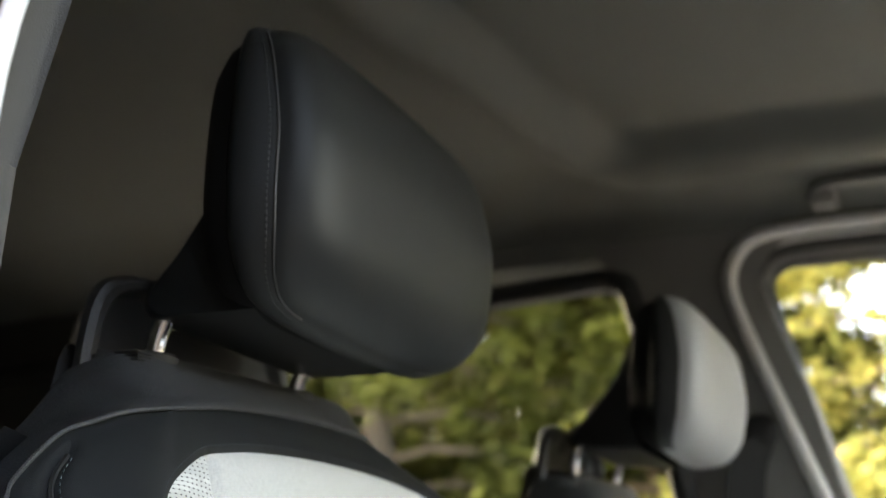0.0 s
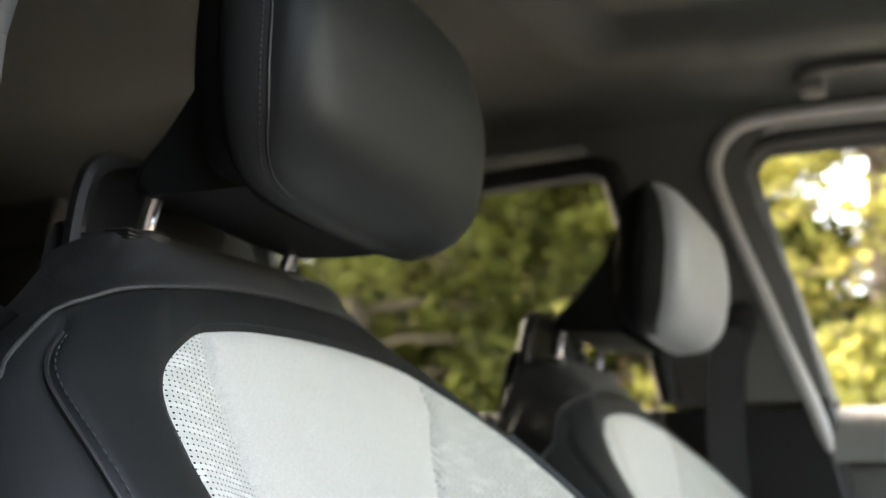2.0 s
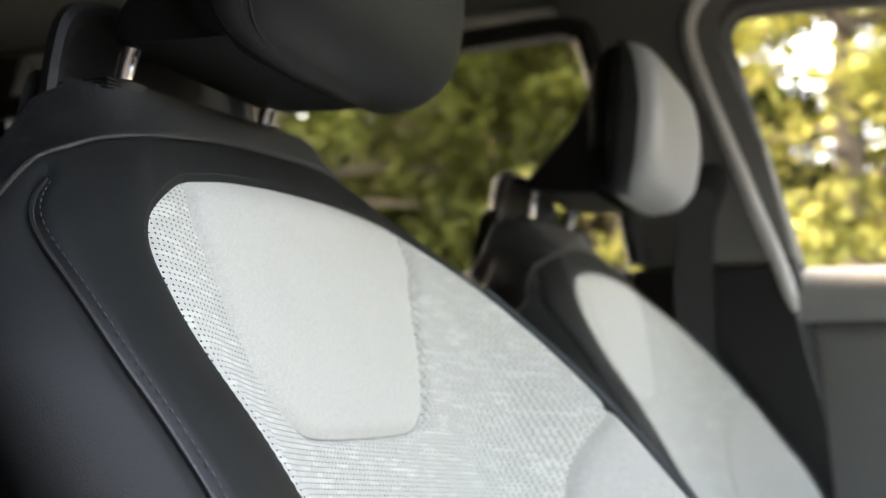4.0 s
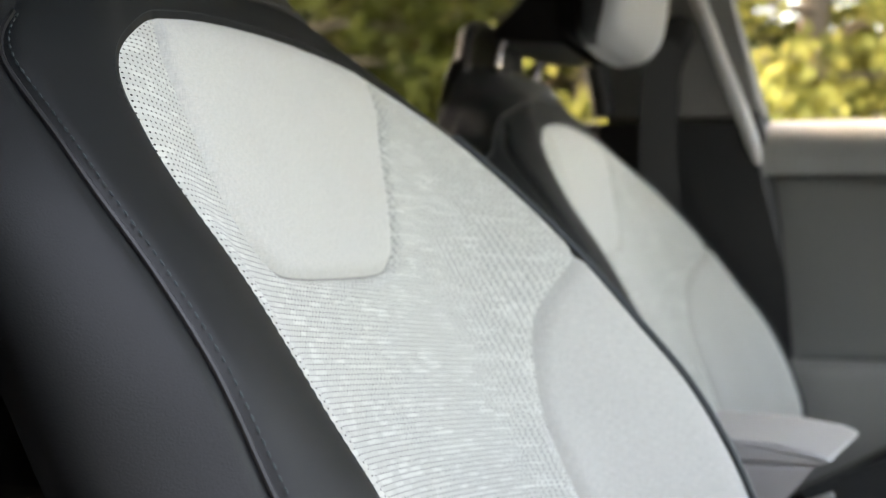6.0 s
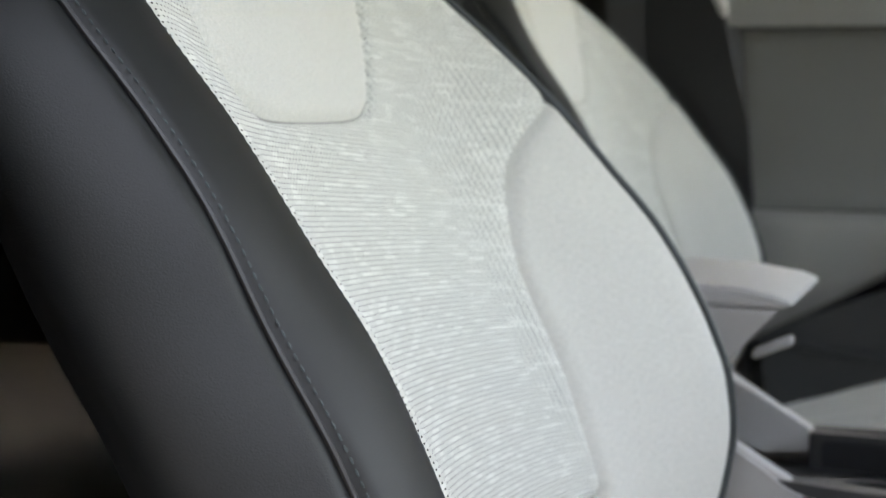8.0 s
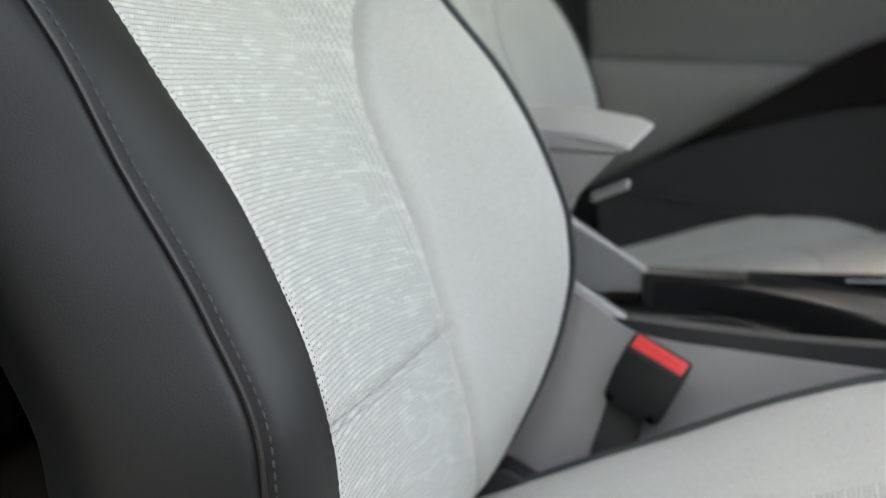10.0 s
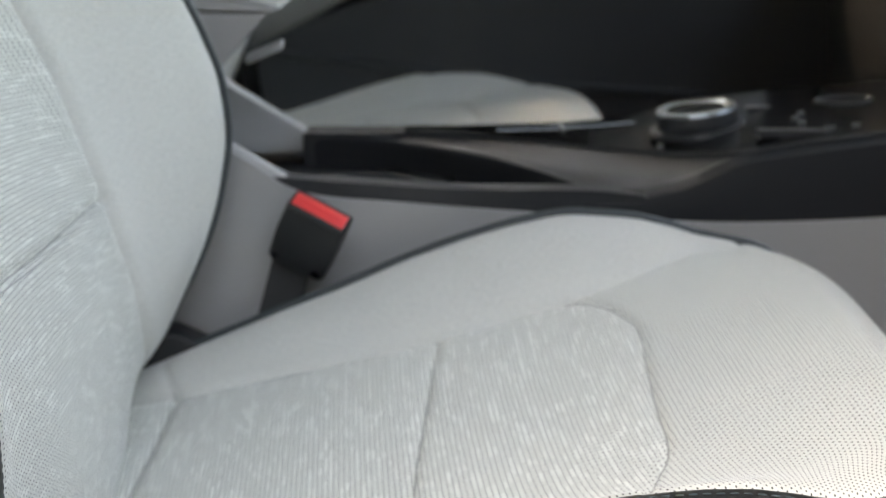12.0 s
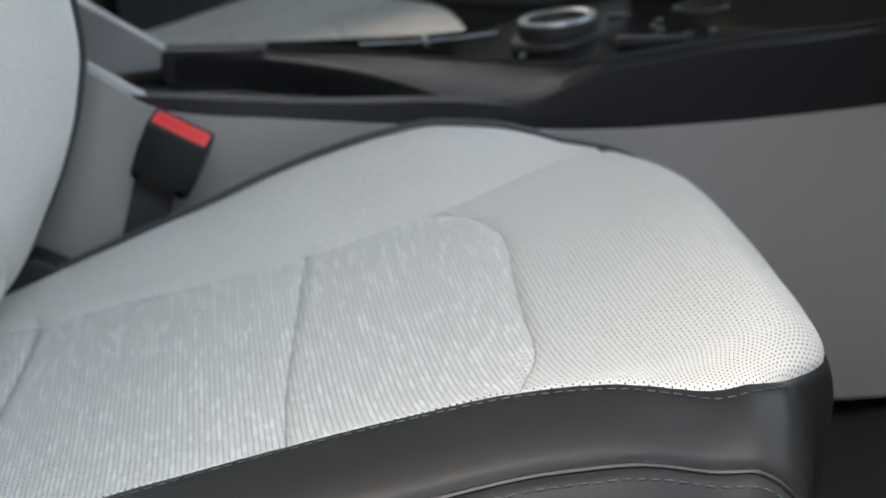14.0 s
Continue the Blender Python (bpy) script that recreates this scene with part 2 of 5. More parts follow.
def spline(points, n=12, closed=False):
    """Points along a smooth curve through the given ones."""
    p = np.array(points, float)
    k = len(p)
    out = []
    for i in range(k if closed else k - 1):
        a, b, c, d = (p[(i - 1) % k], p[i], p[(i + 1) % k], p[(i + 2) % k]) if closed else (p[max(i - 1, 0)], p[i], p[i + 1], p[min(i + 2, k - 1)])
        for q in np.arange(n) / n:
            out.append(0.5 * (2 * b + (c - a) * q + (2 * a - 5 * b + 4 * c - d) * q * q + (3 * b - a - 3 * c + d) * q ** 3))
    if not closed:
        out.append(p[-1])
    return np.array(out)


def lathe(bm, profile, m, sides=40):
    """A turned body: (radius, height) pairs round the z axis of the pose m."""
    rings = [[bm.verts.new(m @ Vector((r * math.cos(2 * math.pi * k / sides), r * math.sin(2 * math.pi * k / sides), h))) for k in range(sides)] for r, h in profile]
    for a, b in zip(rings, rings[1:]):
        for k in range(sides):
            bm.faces.new((a[k], a[(k + 1) % sides], b[(k + 1) % sides], b[k]))
    bm.faces.new(list(reversed(rings[0])))
    bm.faces.new(rings[-1])


# ---- the seat's surfaces ----
def curve(ts, vs):
    """A smooth curve through the values vs at ts (monotone cubic), flat beyond its ends' slopes."""
    ts, vs = np.asarray(ts, float), np.asarray(vs, float)
    d = np.diff(vs) / np.diff(ts)
    m = np.r_[d[0], np.where(d[:-1] * d[1:] > 0, 2 * d[:-1] * d[1:] / (d[:-1] + d[1:] + 1e-12), 0), d[-1]]

    def f(t):
        t = np.asarray(t, float)
        i = np.clip(np.searchsorted(ts, t) - 1, 0, len(ts) - 2)
        h = ts[i + 1] - ts[i]
        q = (t - ts[i]) / h
        q = np.clip(q, -0.5, 1.5)
        return ((1 + 2 * q) * (1 - q) ** 2 * vs[i] + q * (1 - q) ** 2 * h * m[i]
                + q * q * (3 - 2 * q) * vs[i + 1] + q * q * (q - 1) * h * m[i + 1])
    return f


def through_columns(us, columns, u):
    """Catmull-Rom across columns (one array of values each) at the parameters us."""
    us = np.asarray(us, float)
    cols = np.array(columns)
    i = np.clip(np.searchsorted(us, u) - 1, 0, len(us) - 2)
    k = np.arange(len(u))
    p1, p2 = cols[i, k], cols[i + 1, k]
    p0, p3 = cols[np.maximum(i - 1, 0), k], cols[np.minimum(i + 2, len(us) - 1), k]
    u0, u1, u2, u3 = us[np.maximum(i - 1, 0)], us[i], us[i + 1], us[np.minimum(i + 2, len(us) - 1)]
    h = u2 - u1
    m1, m2 = (p2 - p0) / (u2 - u0) * h, (p3 - p1) / (u3 - u1) * h
    q = (u - u1) / h
    return ((1 + 2 * q) * (1 - q) ** 2 * p1 + q * (1 - q) ** 2 * m1
            + q * q * (3 - 2 * q) * p2 + q * q * (q - 1) * m2)


# The backrest's front: x over height z, along its middle, its two crests and its stitched edge.
BACK_MID = curve([0.50, 0.56, 0.64, 0.72, 0.80, 0.88, 0.96, 1.02, 1.08, 1.10, 1.118, 1.135, 1.150],
                 [-0.135, -0.137, -0.145, -0.168, -0.207, -0.250, -0.290, -0.312, -0.335, -0.352, -0.372, -0.386, -0.412])
BACK_OUT = curve([0.50, 0.60, 0.70, 0.75, 0.793, 0.832, 0.869, 0.904, 0.956, 1.009, 1.05, 1.10, 1.118, 1.135, 1.15],
                 [-0.165, -0.147, -0.140, -0.143, -0.154, -0.171, -0.191, -0.216, -0.252, -0.293, -0.318, -0.350, -0.370, -0.386, -0.412])
BACK_EDGE = curve([0.50, 0.60, 0.70, 0.77, 0.828, 0.881, 0.924, 0.962, 1.0, 1.04, 1.06, 1.10, 1.118, 1.135, 1.15],
                  [-0.175, -0.157, -0.148, -0.154, -0.180, -0.212, -0.235, -0.262, -0.293, -0.325, -0.338, -0.365, -0.378, -0.390, -0.414])
BACK_IN = curve([0.50, 0.57, 0.606, 0.64, 0.675, 0.711, 0.748, 0.784, 0.818, 0.85, 0.886, 0.924, 0.962, 1.0, 1.04, 1.078, 1.118, 1.135, 1.15],
                [-0.165, -0.148, -0.124, -0.107, -0.092, -0.082, -0.077, -0.081, -0.093, -0.109, -0.132, -0.165, -0.199, -0.237, -0.280, -0.325, -0.370, -0.386, -0.412])
BACK_WIDE = curve([0.50, 0.80, 0.98, 1.04, 1.08, 1.11, 1.135, 1.150], [0.95, 1.0, 1.0, 0.93, 0.82, 0.66, 0.52, 0.44])
BACK_DEEP = curve([0.50, 1.0, 1.06, 1.10, 1.15], [0.085, 0.085, 0.060, 0.036, 0.012])
BACK_NEAR = curve([0.50, 1.04, 1.08, 1.11, 1.15], [1.0, 1.0, 0.95, 0.90, 0.88])
BACK_U = [-0.40, -0.33, -0.29, -0.25, -0.222, -0.19, -0.15, -0.10, 0.0, 0.10, 0.15, 0.185, 0.22, 0.25, 0.29, 0.36]
BACK_Y = [-0.268, -0.280, -0.272, -0.25, -0.222, -0.19, -0.15, -0.10, 0.0, 0.10, 0.15, 0.187, 0.22, 0.245, 0.265, 0.262]


def back_surface(u, z):
    u, z = np.asarray(u, float), np.asarray(z, float)
    mid, out, edge, inn, wide = BACK_MID(z), BACK_OUT(z), BACK_EDGE(z), BACK_IN(z), BACK_WIDE(z)
    deep = BACK_DEEP(z)
    rear = edge - deep
    xs = [rear, edge - 0.65 * deep, edge - 0.33 * deep, edge, 0.45 * edge + 0.55 * out + 0.006, out, mid + 0.45 * (out - mid), mid + 0.12 * (out - mid), mid,
          mid + 0.12 * (inn - mid), mid + 0.38 * (inn - mid), mid + 0.72 * (inn - mid), inn, inn - 0.14 * deep, inn - 0.65 * deep, inn - 1.65 * deep]
    near = BACK_NEAR(z)
    ys = [y * wide * (near if k < 5 else 0.5 + 0.5 * near if k == 5 else 1.0) for k, y in enumerate(BACK_Y)]
    return np.stack([through_columns(BACK_U, xs, u), through_columns(BACK_U, ys, u), z], axis=-1)


# The cushion's top: height over length, along its middle and its two crests; then the rounded front.
SEAT_MID = curve([-0.16, -0.10, 0.0, 0.07, 0.17, 0.25, 0.285, 0.315], [0.548, 0.562, 0.592, 0.612, 0.640, 0.664, 0.676, 0.685])
SEAT_OUT = curve([-0.16, -0.053, -0.012, 0.039, 0.087, 0.138, 0.19, 0.244, 0.29, 0.335], [0.605, 0.639, 0.649, 0.661, 0.671, 0.680, 0.683, 0.681, 0.684, 0.684])
SEAT_IN = curve([-0.16, -0.071, -0.03, 0.011, 0.051, 0.092, 0.133, 0.17, 0.216, 0.25, 0.281, 0.335], [0.565, 0.604, 0.623, 0.640, 0.658, 0.674, 0.687, 0.694, 0.691, 0.684, 0.676, 0.672])
SEAT_U = [-0.40, -0.33, -0.30, -0.27, -0.235, -0.20, -0.15, -0.09, 0.0, 0.09, 0.15, 0.185, 0.21, 0.235, 0.27, 0.36]
SEAT_Y = [-0.268, -0.284, -0.280, -0.264, -0.233, -0.20, -0.152, -0.092, 0.0, 0.09, 0.15, 0.187, 0.212, 0.232, 0.245, 0.245]
SEAT_LIP_X = curve([0.285, 0.315, 0.345, 0.38, 0.50], [0.285, 0.315, 0.344, 0.357, 0.332])
SEAT_LIP_Z = curve([0.285, 0.315, 0.345, 0.38, 0.50], [0.0, -0.003, -0.017, -0.048, -0.17])

# How far the front edge draws back across the cushion's width.
SEAT_PULL_Y = [-0.30, -0.2, -0.15, -0.1, -0.05, 0.0, 0.05, 0.1, 0.15, 0.2, 0.25]
SEAT_PULL = [0.118, 0.0765, 0.0425, 0.030, 0.023, 0.0165, 0.012, 0.0075, 0.0066, 0.0191, 0.0447]


def seat_surface(u, s):
    """u across, s along (past 0.285 down the front)."""
    u, s = np.asarray(u, float), np.asarray(s, float)
    flat = np.minimum(s, 0.315)
    mid, out, inn = SEAT_MID(flat), SEAT_OUT(flat), SEAT_IN(flat)
    zs = [out - 0.19, out - 0.10, out - 0.045, out - 0.014, out + 0.003, out, mid + 0.42 * (out - mid), mid + 0.1 * (out - mid), mid,
          mid + 0.1 * (inn - mid), mid + 0.42 * (inn - mid), mid + 0.8 * (inn - mid), inn, inn - 0.008, inn - 0.04, inn - 0.14]
    y = through_columns(SEAT_U, [0 * s + v for v in SEAT_Y], u)
    z = through_columns(SEAT_U, zs, u) + np.where(s > 0.285, SEAT_LIP_Z(np.maximum(s, 0.285)), 0)
    x = np.where(s > 0.285, SEAT_LIP_X(np.maximum(s, 0.285)), s)
    fade = np.clip((x - 0.12) / 0.237, 0, 1.1) ** 1.5
    at = np.clip(np.ravel(y), -0.30, 0.25)
    pull = fade * through_columns(SEAT_PULL_Y, [np.full(at.size, v) for v in SEAT_PULL], at).reshape(np.shape(y))
    return np.stack([x - pull, y, z], axis=-1)



def distance(pts, line):
    """Distance of each point to a polyline."""
    best = np.full(len(pts), 9.0)
    for a, b in zip(line[:-1], line[1:]):
        d = b - a
        q = np.clip(((pts - a) @ d) / (d @ d + 1e-12), 0, 1)
        best = np.minimum(best, np.hypot(*(pts - a - q[:, None] * d).T))
    return best


def inside(pts, ring):
    x, y = pts.T
    hit = np.zeros(len(pts), bool)
    for (ax, ay), (bx, by) in zip(ring, np.roll(ring, -1, axis=0)):
        if ay != by:
            hit ^= ((ay > y) != (by > y)) & (x < (bx - ax) * (y - ay) / (by - ay) + ax)
    return hit


def split(poly, k):
    """A polygon cut where its k-th value is zero: the part above and the part below."""
    over, under = [], []
    for a, b in zip(poly, poly[1:] + poly[:1]):
        (over if a[k] >= 0 else under).append(a)
        if (a[k] >= 0) != (b[k] >= 0):
            q = a[k] / (a[k] - b[k])
            c = tuple(x + (y - x) * q for x, y in zip(a, b))
            over.append(c)
            under.append(c)
    return over, under


def panels(surface, us, vs, regions, rest, grooves, parent):
    """Cuts a surface into sewn panels. regions: (name, ring, material, puff, label), first come first served; rest: the same for what is left.
    grooves: (line, width, depth). Each panel becomes a mesh of its own, sunk along the seams."""
    uu, vv = np.meshgrid(us, vs, indexing="ij")
    pts = np.stack([uu.ravel(), vv.ravel()], axis=1)
    fields = []
    for name, ring, *_ in regions:
        d = distance(pts, np.vstack([ring, ring[:1]]))
        within = inside(pts, ring)
        fields.append(np.where(within, d, -d) * (-1 if name.startswith("bolster_cover") else 1))
    rows = [tuple(r) for r in np.column_stack([pts] + fields).tolist()]
    nv = len(vs)
    got = {i: [] for i in range(len(regions) + 1)}
    for i in range(len(us) - 1):
        for j in range(nv - 1):
            left = [rows[i * nv + j], rows[(i + 1) * nv + j], rows[(i + 1) * nv + j + 1], rows[i * nv + j + 1]]
            for k in range(len(regions)):
                signs = [p[2 + k] >= 0 for p in left]
                if all(signs):
                    got[k].append(left)
                    left = None
                    break
                if any(signs):
                    over, left = split(left, 2 + k)
                    if len(over) > 2:
                        got[k].append(over)
                    if len(left) < 3:
                        left = None
                        break
            if left:
                got[len(regions)].append(left)
    made = []
    for k, (name, ring, material, puff, label) in enumerate(list(regions) + [rest]):
        index, coords, faces = {}, [], []
        for poly in got[k]:
            f = []
            for p in poly:
                key = (round(p[0], 6), round(p[1], 6))
                if key not in index:
                    index[key] = len(coords)
                    coords.append((p[0], p[1], min(abs(q) for q in p[2:3 + k])))
                if index[key] not in f:
                    f.append(index[key])
            if len(f) > 2:
                faces.append(f)
        if not faces or material is None:
            continue
        # keep the one whole panel, without stray slivers
        root = list(range(len(coords)))

        def top(i):
            while root[i] != i:
                root[i] = root[root[i]]
                i = root[i]
            return i
        for f in faces:
            for i in f[1:]:
                root[top(i)] = top(f[0])
        pieces = {}
        for f in faces:
            pieces.setdefault(top(f[0]), []).append(f)
        c = np.array(coords)
        e = 0.0015
        at = surface(c[:, 0], c[:, 1])
        nrm = np.cross(surface(c[:, 0] + e, c[:, 1]) - surface(c[:, 0] - e, c[:, 1]), surface(c[:, 0], c[:, 1] + e) - surface(c[:, 0], c[:, 1] - e)) * (-1 if surface is seat_surface else 1)
        nrm /= np.linalg.norm(nrm, axis=1)[:, None] + 1e-12
        lift = puff * (1 - np.exp(-np.maximum(c[:, 2], 0) / 0.012))
        for line, width, depth in grooves:
            lift = lift - depth * np.exp(-(distance(c[:, :2], line) / width) ** 2)
        at = at + nrm * lift[:, None]
        laid = c[:, :2] if surface is seat_surface else np.stack([c[:, 0], 1.2 * (c[:, 1] + 0.07 * c[:, 0])], axis=1)
        for piece in pieces.values():
            if len(piece) < 0.04 * len(faces):
                continue
            keep = sorted({i for f in piece for i in f})
            place = {i: k for k, i in enumerate(keep)}
            me = bpy.data.meshes.new(name)
            me.from_pydata(at[keep].tolist(), [], [[place[i] for i in f] for f in piece])
            uv = me.uv_layers.new(name="UVMap")
            flat = np.empty(len(me.loops), int)
            me.loops.foreach_get("vertex_index", flat)
            uv.data.foreach_set("uv", laid[keep][flat].astype(np.float32).ravel())
            me.shade_smooth()
            made.append(mesh_object(name, me, material, parent, label))
    return made


def on_surface(surface, line, lift=0.0):
    line = np.array(line)
    e = 0.0015
    u, v = line.T
    n = np.cross(surface(u + e, v) - surface(u - e, v), surface(u, v + e) - surface(u, v - e)) * (-1 if surface is seat_surface else 1)
    n /= np.linalg.norm(n, axis=1)[:, None]
    return surface(u, v) + n * lift


def stitches(name, surface, line, parent, length=0.0030, gap=0.0018, lift=0.0004, radius=0.00055, material=None):
    """A row of short thread stitches along a line of the surface."""
    pts = on_surface(surface, line, lift)
    d = np.r_[0, np.cumsum(np.linalg.norm(np.diff(pts, axis=0), axis=1))]
    at = lambda s: [np.interp(s, d, pts[:, k]) for k in range(3)]
    bm = bmesh.new()
    s = 0.0
    while s + length < d[-1]:
        a, m, b = (Vector(at(s + q * length)) for q in (0, 0.5, 1))
        tube(bm, [a, m, b], [radius * 0.5, radius, radius * 0.5], 5)
        s += length + gap
    return part(name, bm, material or THREAD, parent)


def offset_line(line, by):
    d = np.gradient(line, axis=0)
    d /= np.linalg.norm(d, axis=1)[:, None] + 1e-12
    return line + by * np.stack([-d[:, 1], d[:, 0]], axis=1)


def headrest(parent, front_material, front_label):
    """A padded headrest: a soft front that rolls over its rim, grained flanks, a back plate, and a neck that sweeps down to the posts."""
    half = [(0.0, 1.153), (0.05, 1.1535), (0.090, 1.156), (0.113, 1.163), (0.127, 1.179), (0.1330, 1.203), (0.1340, 1.228), (0.1325, 1.252), (0.129, 1.279), (0.1235, 1.295), (0.112, 1.3065), (0.086, 1.3140), (0.04, 1.3170)]
    rim = spline(half + [(0.0, 1.318)] + [(-y, z) for y, z in half[:0:-1]], 5, closed=True)
    n = len(rim)
    base = curve([1.13, 1.15, 1.165, 1.19, 1.234, 1.272, 1.29, 1.309, 1.325], [-0.326, -0.317, -0.308, -0.3010, -0.2990, -0.3045, -0.310, -0.3215, -0.331])
    centre = np.array([0.0, 1.226])
    rho = [0.0, 0.12, 0.25, 0.38, 0.5, 0.6, 0.69, 0.76, 0.82, 0.87, 0.905, 0.935, 0.958, 0.975, 0.987, 0.995, 1.0]

    def front_ring(r):
        out = []
        for q in rim:
            y, z = centre + (q - centre) * r
            down = max(0.0, (centre[1] - q[1]) / 0.083)
            k = 13.0 - 8.2 * down ** 1.2
            out.append((float(base(z)) + 0.0260 * max(0.0, 1 - r ** k) ** 0.5 * (1 - 0.12 * r * r), y, z))
        return out
    fronts = [front_ring(r) for r in rho]
    # from the seam back to the plate, swelling a little
    flanks = []
    for q in np.linspace(0, 1, 8):
        row = []
        for (y, z), f in zip(rim, fronts[-1]):
            out = np.array([y, z]) - centre
            out /= np.linalg.norm(out)
            puff = 0.0028 * math.sin(math.pi * min(1.0, q * 1.02)) - 0.006 * max(0.0, q - 0.72) ** 2 / 0.08
            wing = abs(out[0]) ** 4
            row.append((f[0] + (-0.3325 + 0.004 * wing - f[0]) * q, y + out[0] * (puff + 0.005 * wing * q), z + out[1] * puff))
        flanks.append(row)
    flank = lambda k: abs(rim[k % n][0]) > 0.083

    def grid(name, rows, keep, material, label):
        bm = bmesh.new()
        vs = [[bm.verts.new(p) for p in row] for row in rows]
        for a, b in zip(vs, vs[1:]):
            for k in range(n):
                if keep(k) and keep(k + 1):
                    bm.faces.new((a[k], a[(k + 1) % n], b[(k + 1) % n], b[k]))
        bmesh.ops.remove_doubles(bm, verts=bm.verts, dist=0.00001)
        bmesh.ops.delete(bm, geom=[v for v in bm.verts if not v.link_faces], context="VERTS")
        return part(name, bm, material, parent, label)
    bm = bmesh.new()
    rows = [[bm.verts.new(p) for p in row] for row in fronts]
    rows += [[None if flank(k) and flank(k + 1) and flank(k - 1) else bm.verts.new(p) for k, p in enumerate(row)] for row in flanks[1:]]
    for i, (a, b) in enumerate(zip(rows, rows[1:])):
        for k in range(n):
            quad = (a[k], a[(k + 1) % n], b[(k + 1) % n], b[k])
            if i < len(fronts) - 1 or not (flank(k) and flank(k + 1)):
                if all(quad):
                    bm.faces.new(quad)
    bmesh.ops.remove_doubles(bm, verts=bm.verts, dist=0.00001)
    part("front_cover", bm, front_material, parent, front_label)
    for sgn in (-1, 1):
        grid("side_cover", flanks, lambda k: flank(k) and rim[k % n][0] * sgn > 0, LEATHER, "grained black leather")
    plate = [[(-0.3325 - d, centre[0] + (y - centre[0]) * r, centre[1] + (z - centre[1]) * r) for y, z in rim] for r, d in ((0.985, -0.0030), (0.97, 0.001), (0.945, 0.009), (0.88, 0.019), (0.78, 0.025), (0.4, 0.028), (0.0, 0.028))]
    grid("back_plate", plate, lambda k: True, PLATE, "matte black back plate")
    # the neck that sweeps back to the posts
    bm = bmesh.new()
    prof = spline([(-0.344, 1.275), (-0.3570, 1.2404), (-0.3665, 1.2256), (-0.3796, 1.208), (-0.3927, 1.192), (-0.4040, 1.1810), (-0.4095, 1.170), (-0.4040, 1.1605), (-0.380, 1.1580), (-0.33, 1.158)], 6)
    rowsv = []
    for y in (-0.092, -0.0905, -0.086, -0.078, -0.04, 0.0, 0.04, 0.078, 0.086, 0.0905, 0.092):
        k = 1 - 0.16 * max(0, (abs(y) - 0.078) / 0.014) ** 2
        rowsv.append([bm.verts.new((-0.335 + (x + 0.335) * k, y, 1.185 + (z - 1.185) * (0.8 + 0.2 * k))) for x, z in prof])
    for r, s in zip(rowsv, rowsv[1:]):
        for k in range(len(prof) - 1):
            bm.faces.new((r[k], r[k + 1], s[k + 1], s[k]))
    bm.faces.new(rowsv[0])
    bm.faces.new(rowsv[-1])
    part("neck", bm, LEATHER_SMOOTH, parent, "smooth black neck of the headrest")
    # welt and stitches along both flanks
    for sgn in (-1, 1):
        keys = [k for k in range(n) if rim[k][0] * sgn > 0.074]
        keys.sort(key=lambda k: rim[k][1])
        line = np.array([fronts[-1][k] for k in keys])
        bm = bmesh.new()
        tube(bm, line, 0.0010, 6)
        part("seam", bm, SEAL, parent, "black welt beside the flank")
        d = np.array([np.array(flanks[1][k]) for k in keys])
        d[:, 0] = line[:, 0] - np.minimum(0.0036, (line[:, 0] + 0.3325) * 0.5)
        d[:, 1] += sgn * 0.0002
        dist = np.r_[0, np.cumsum(np.linalg.norm(np.diff(d, axis=0), axis=1))]
        bm = bmesh.new()
        t = 0.004
        while t < dist[-1] - 0.006:
            a, b = (Vector([np.interp(t + q, dist, d[:, k]) for k in range(3)]) for q in (0, 0.0021))
            tube(bm, [a, (a + b) / 2 + Vector((0, sgn * 0.0004, 0)), b], 0.00055, 5)
            t += 0.0034
        part("stitching", bm, SEAL, parent, "black thread stitches")
    # posts
    for y in (-0.08, 0.08):
        bm = bmesh.new()
        tube(bm, spline([(-0.403, y, 1.10), (-0.4025, y, 1.135), (-0.4005, y, 1.150), (-0.396, y, 1.163), (-0.388, y, 1.178)], 4), 0.0056, 16)
        part("post", bm, CHROME, parent, "bright chrome post")


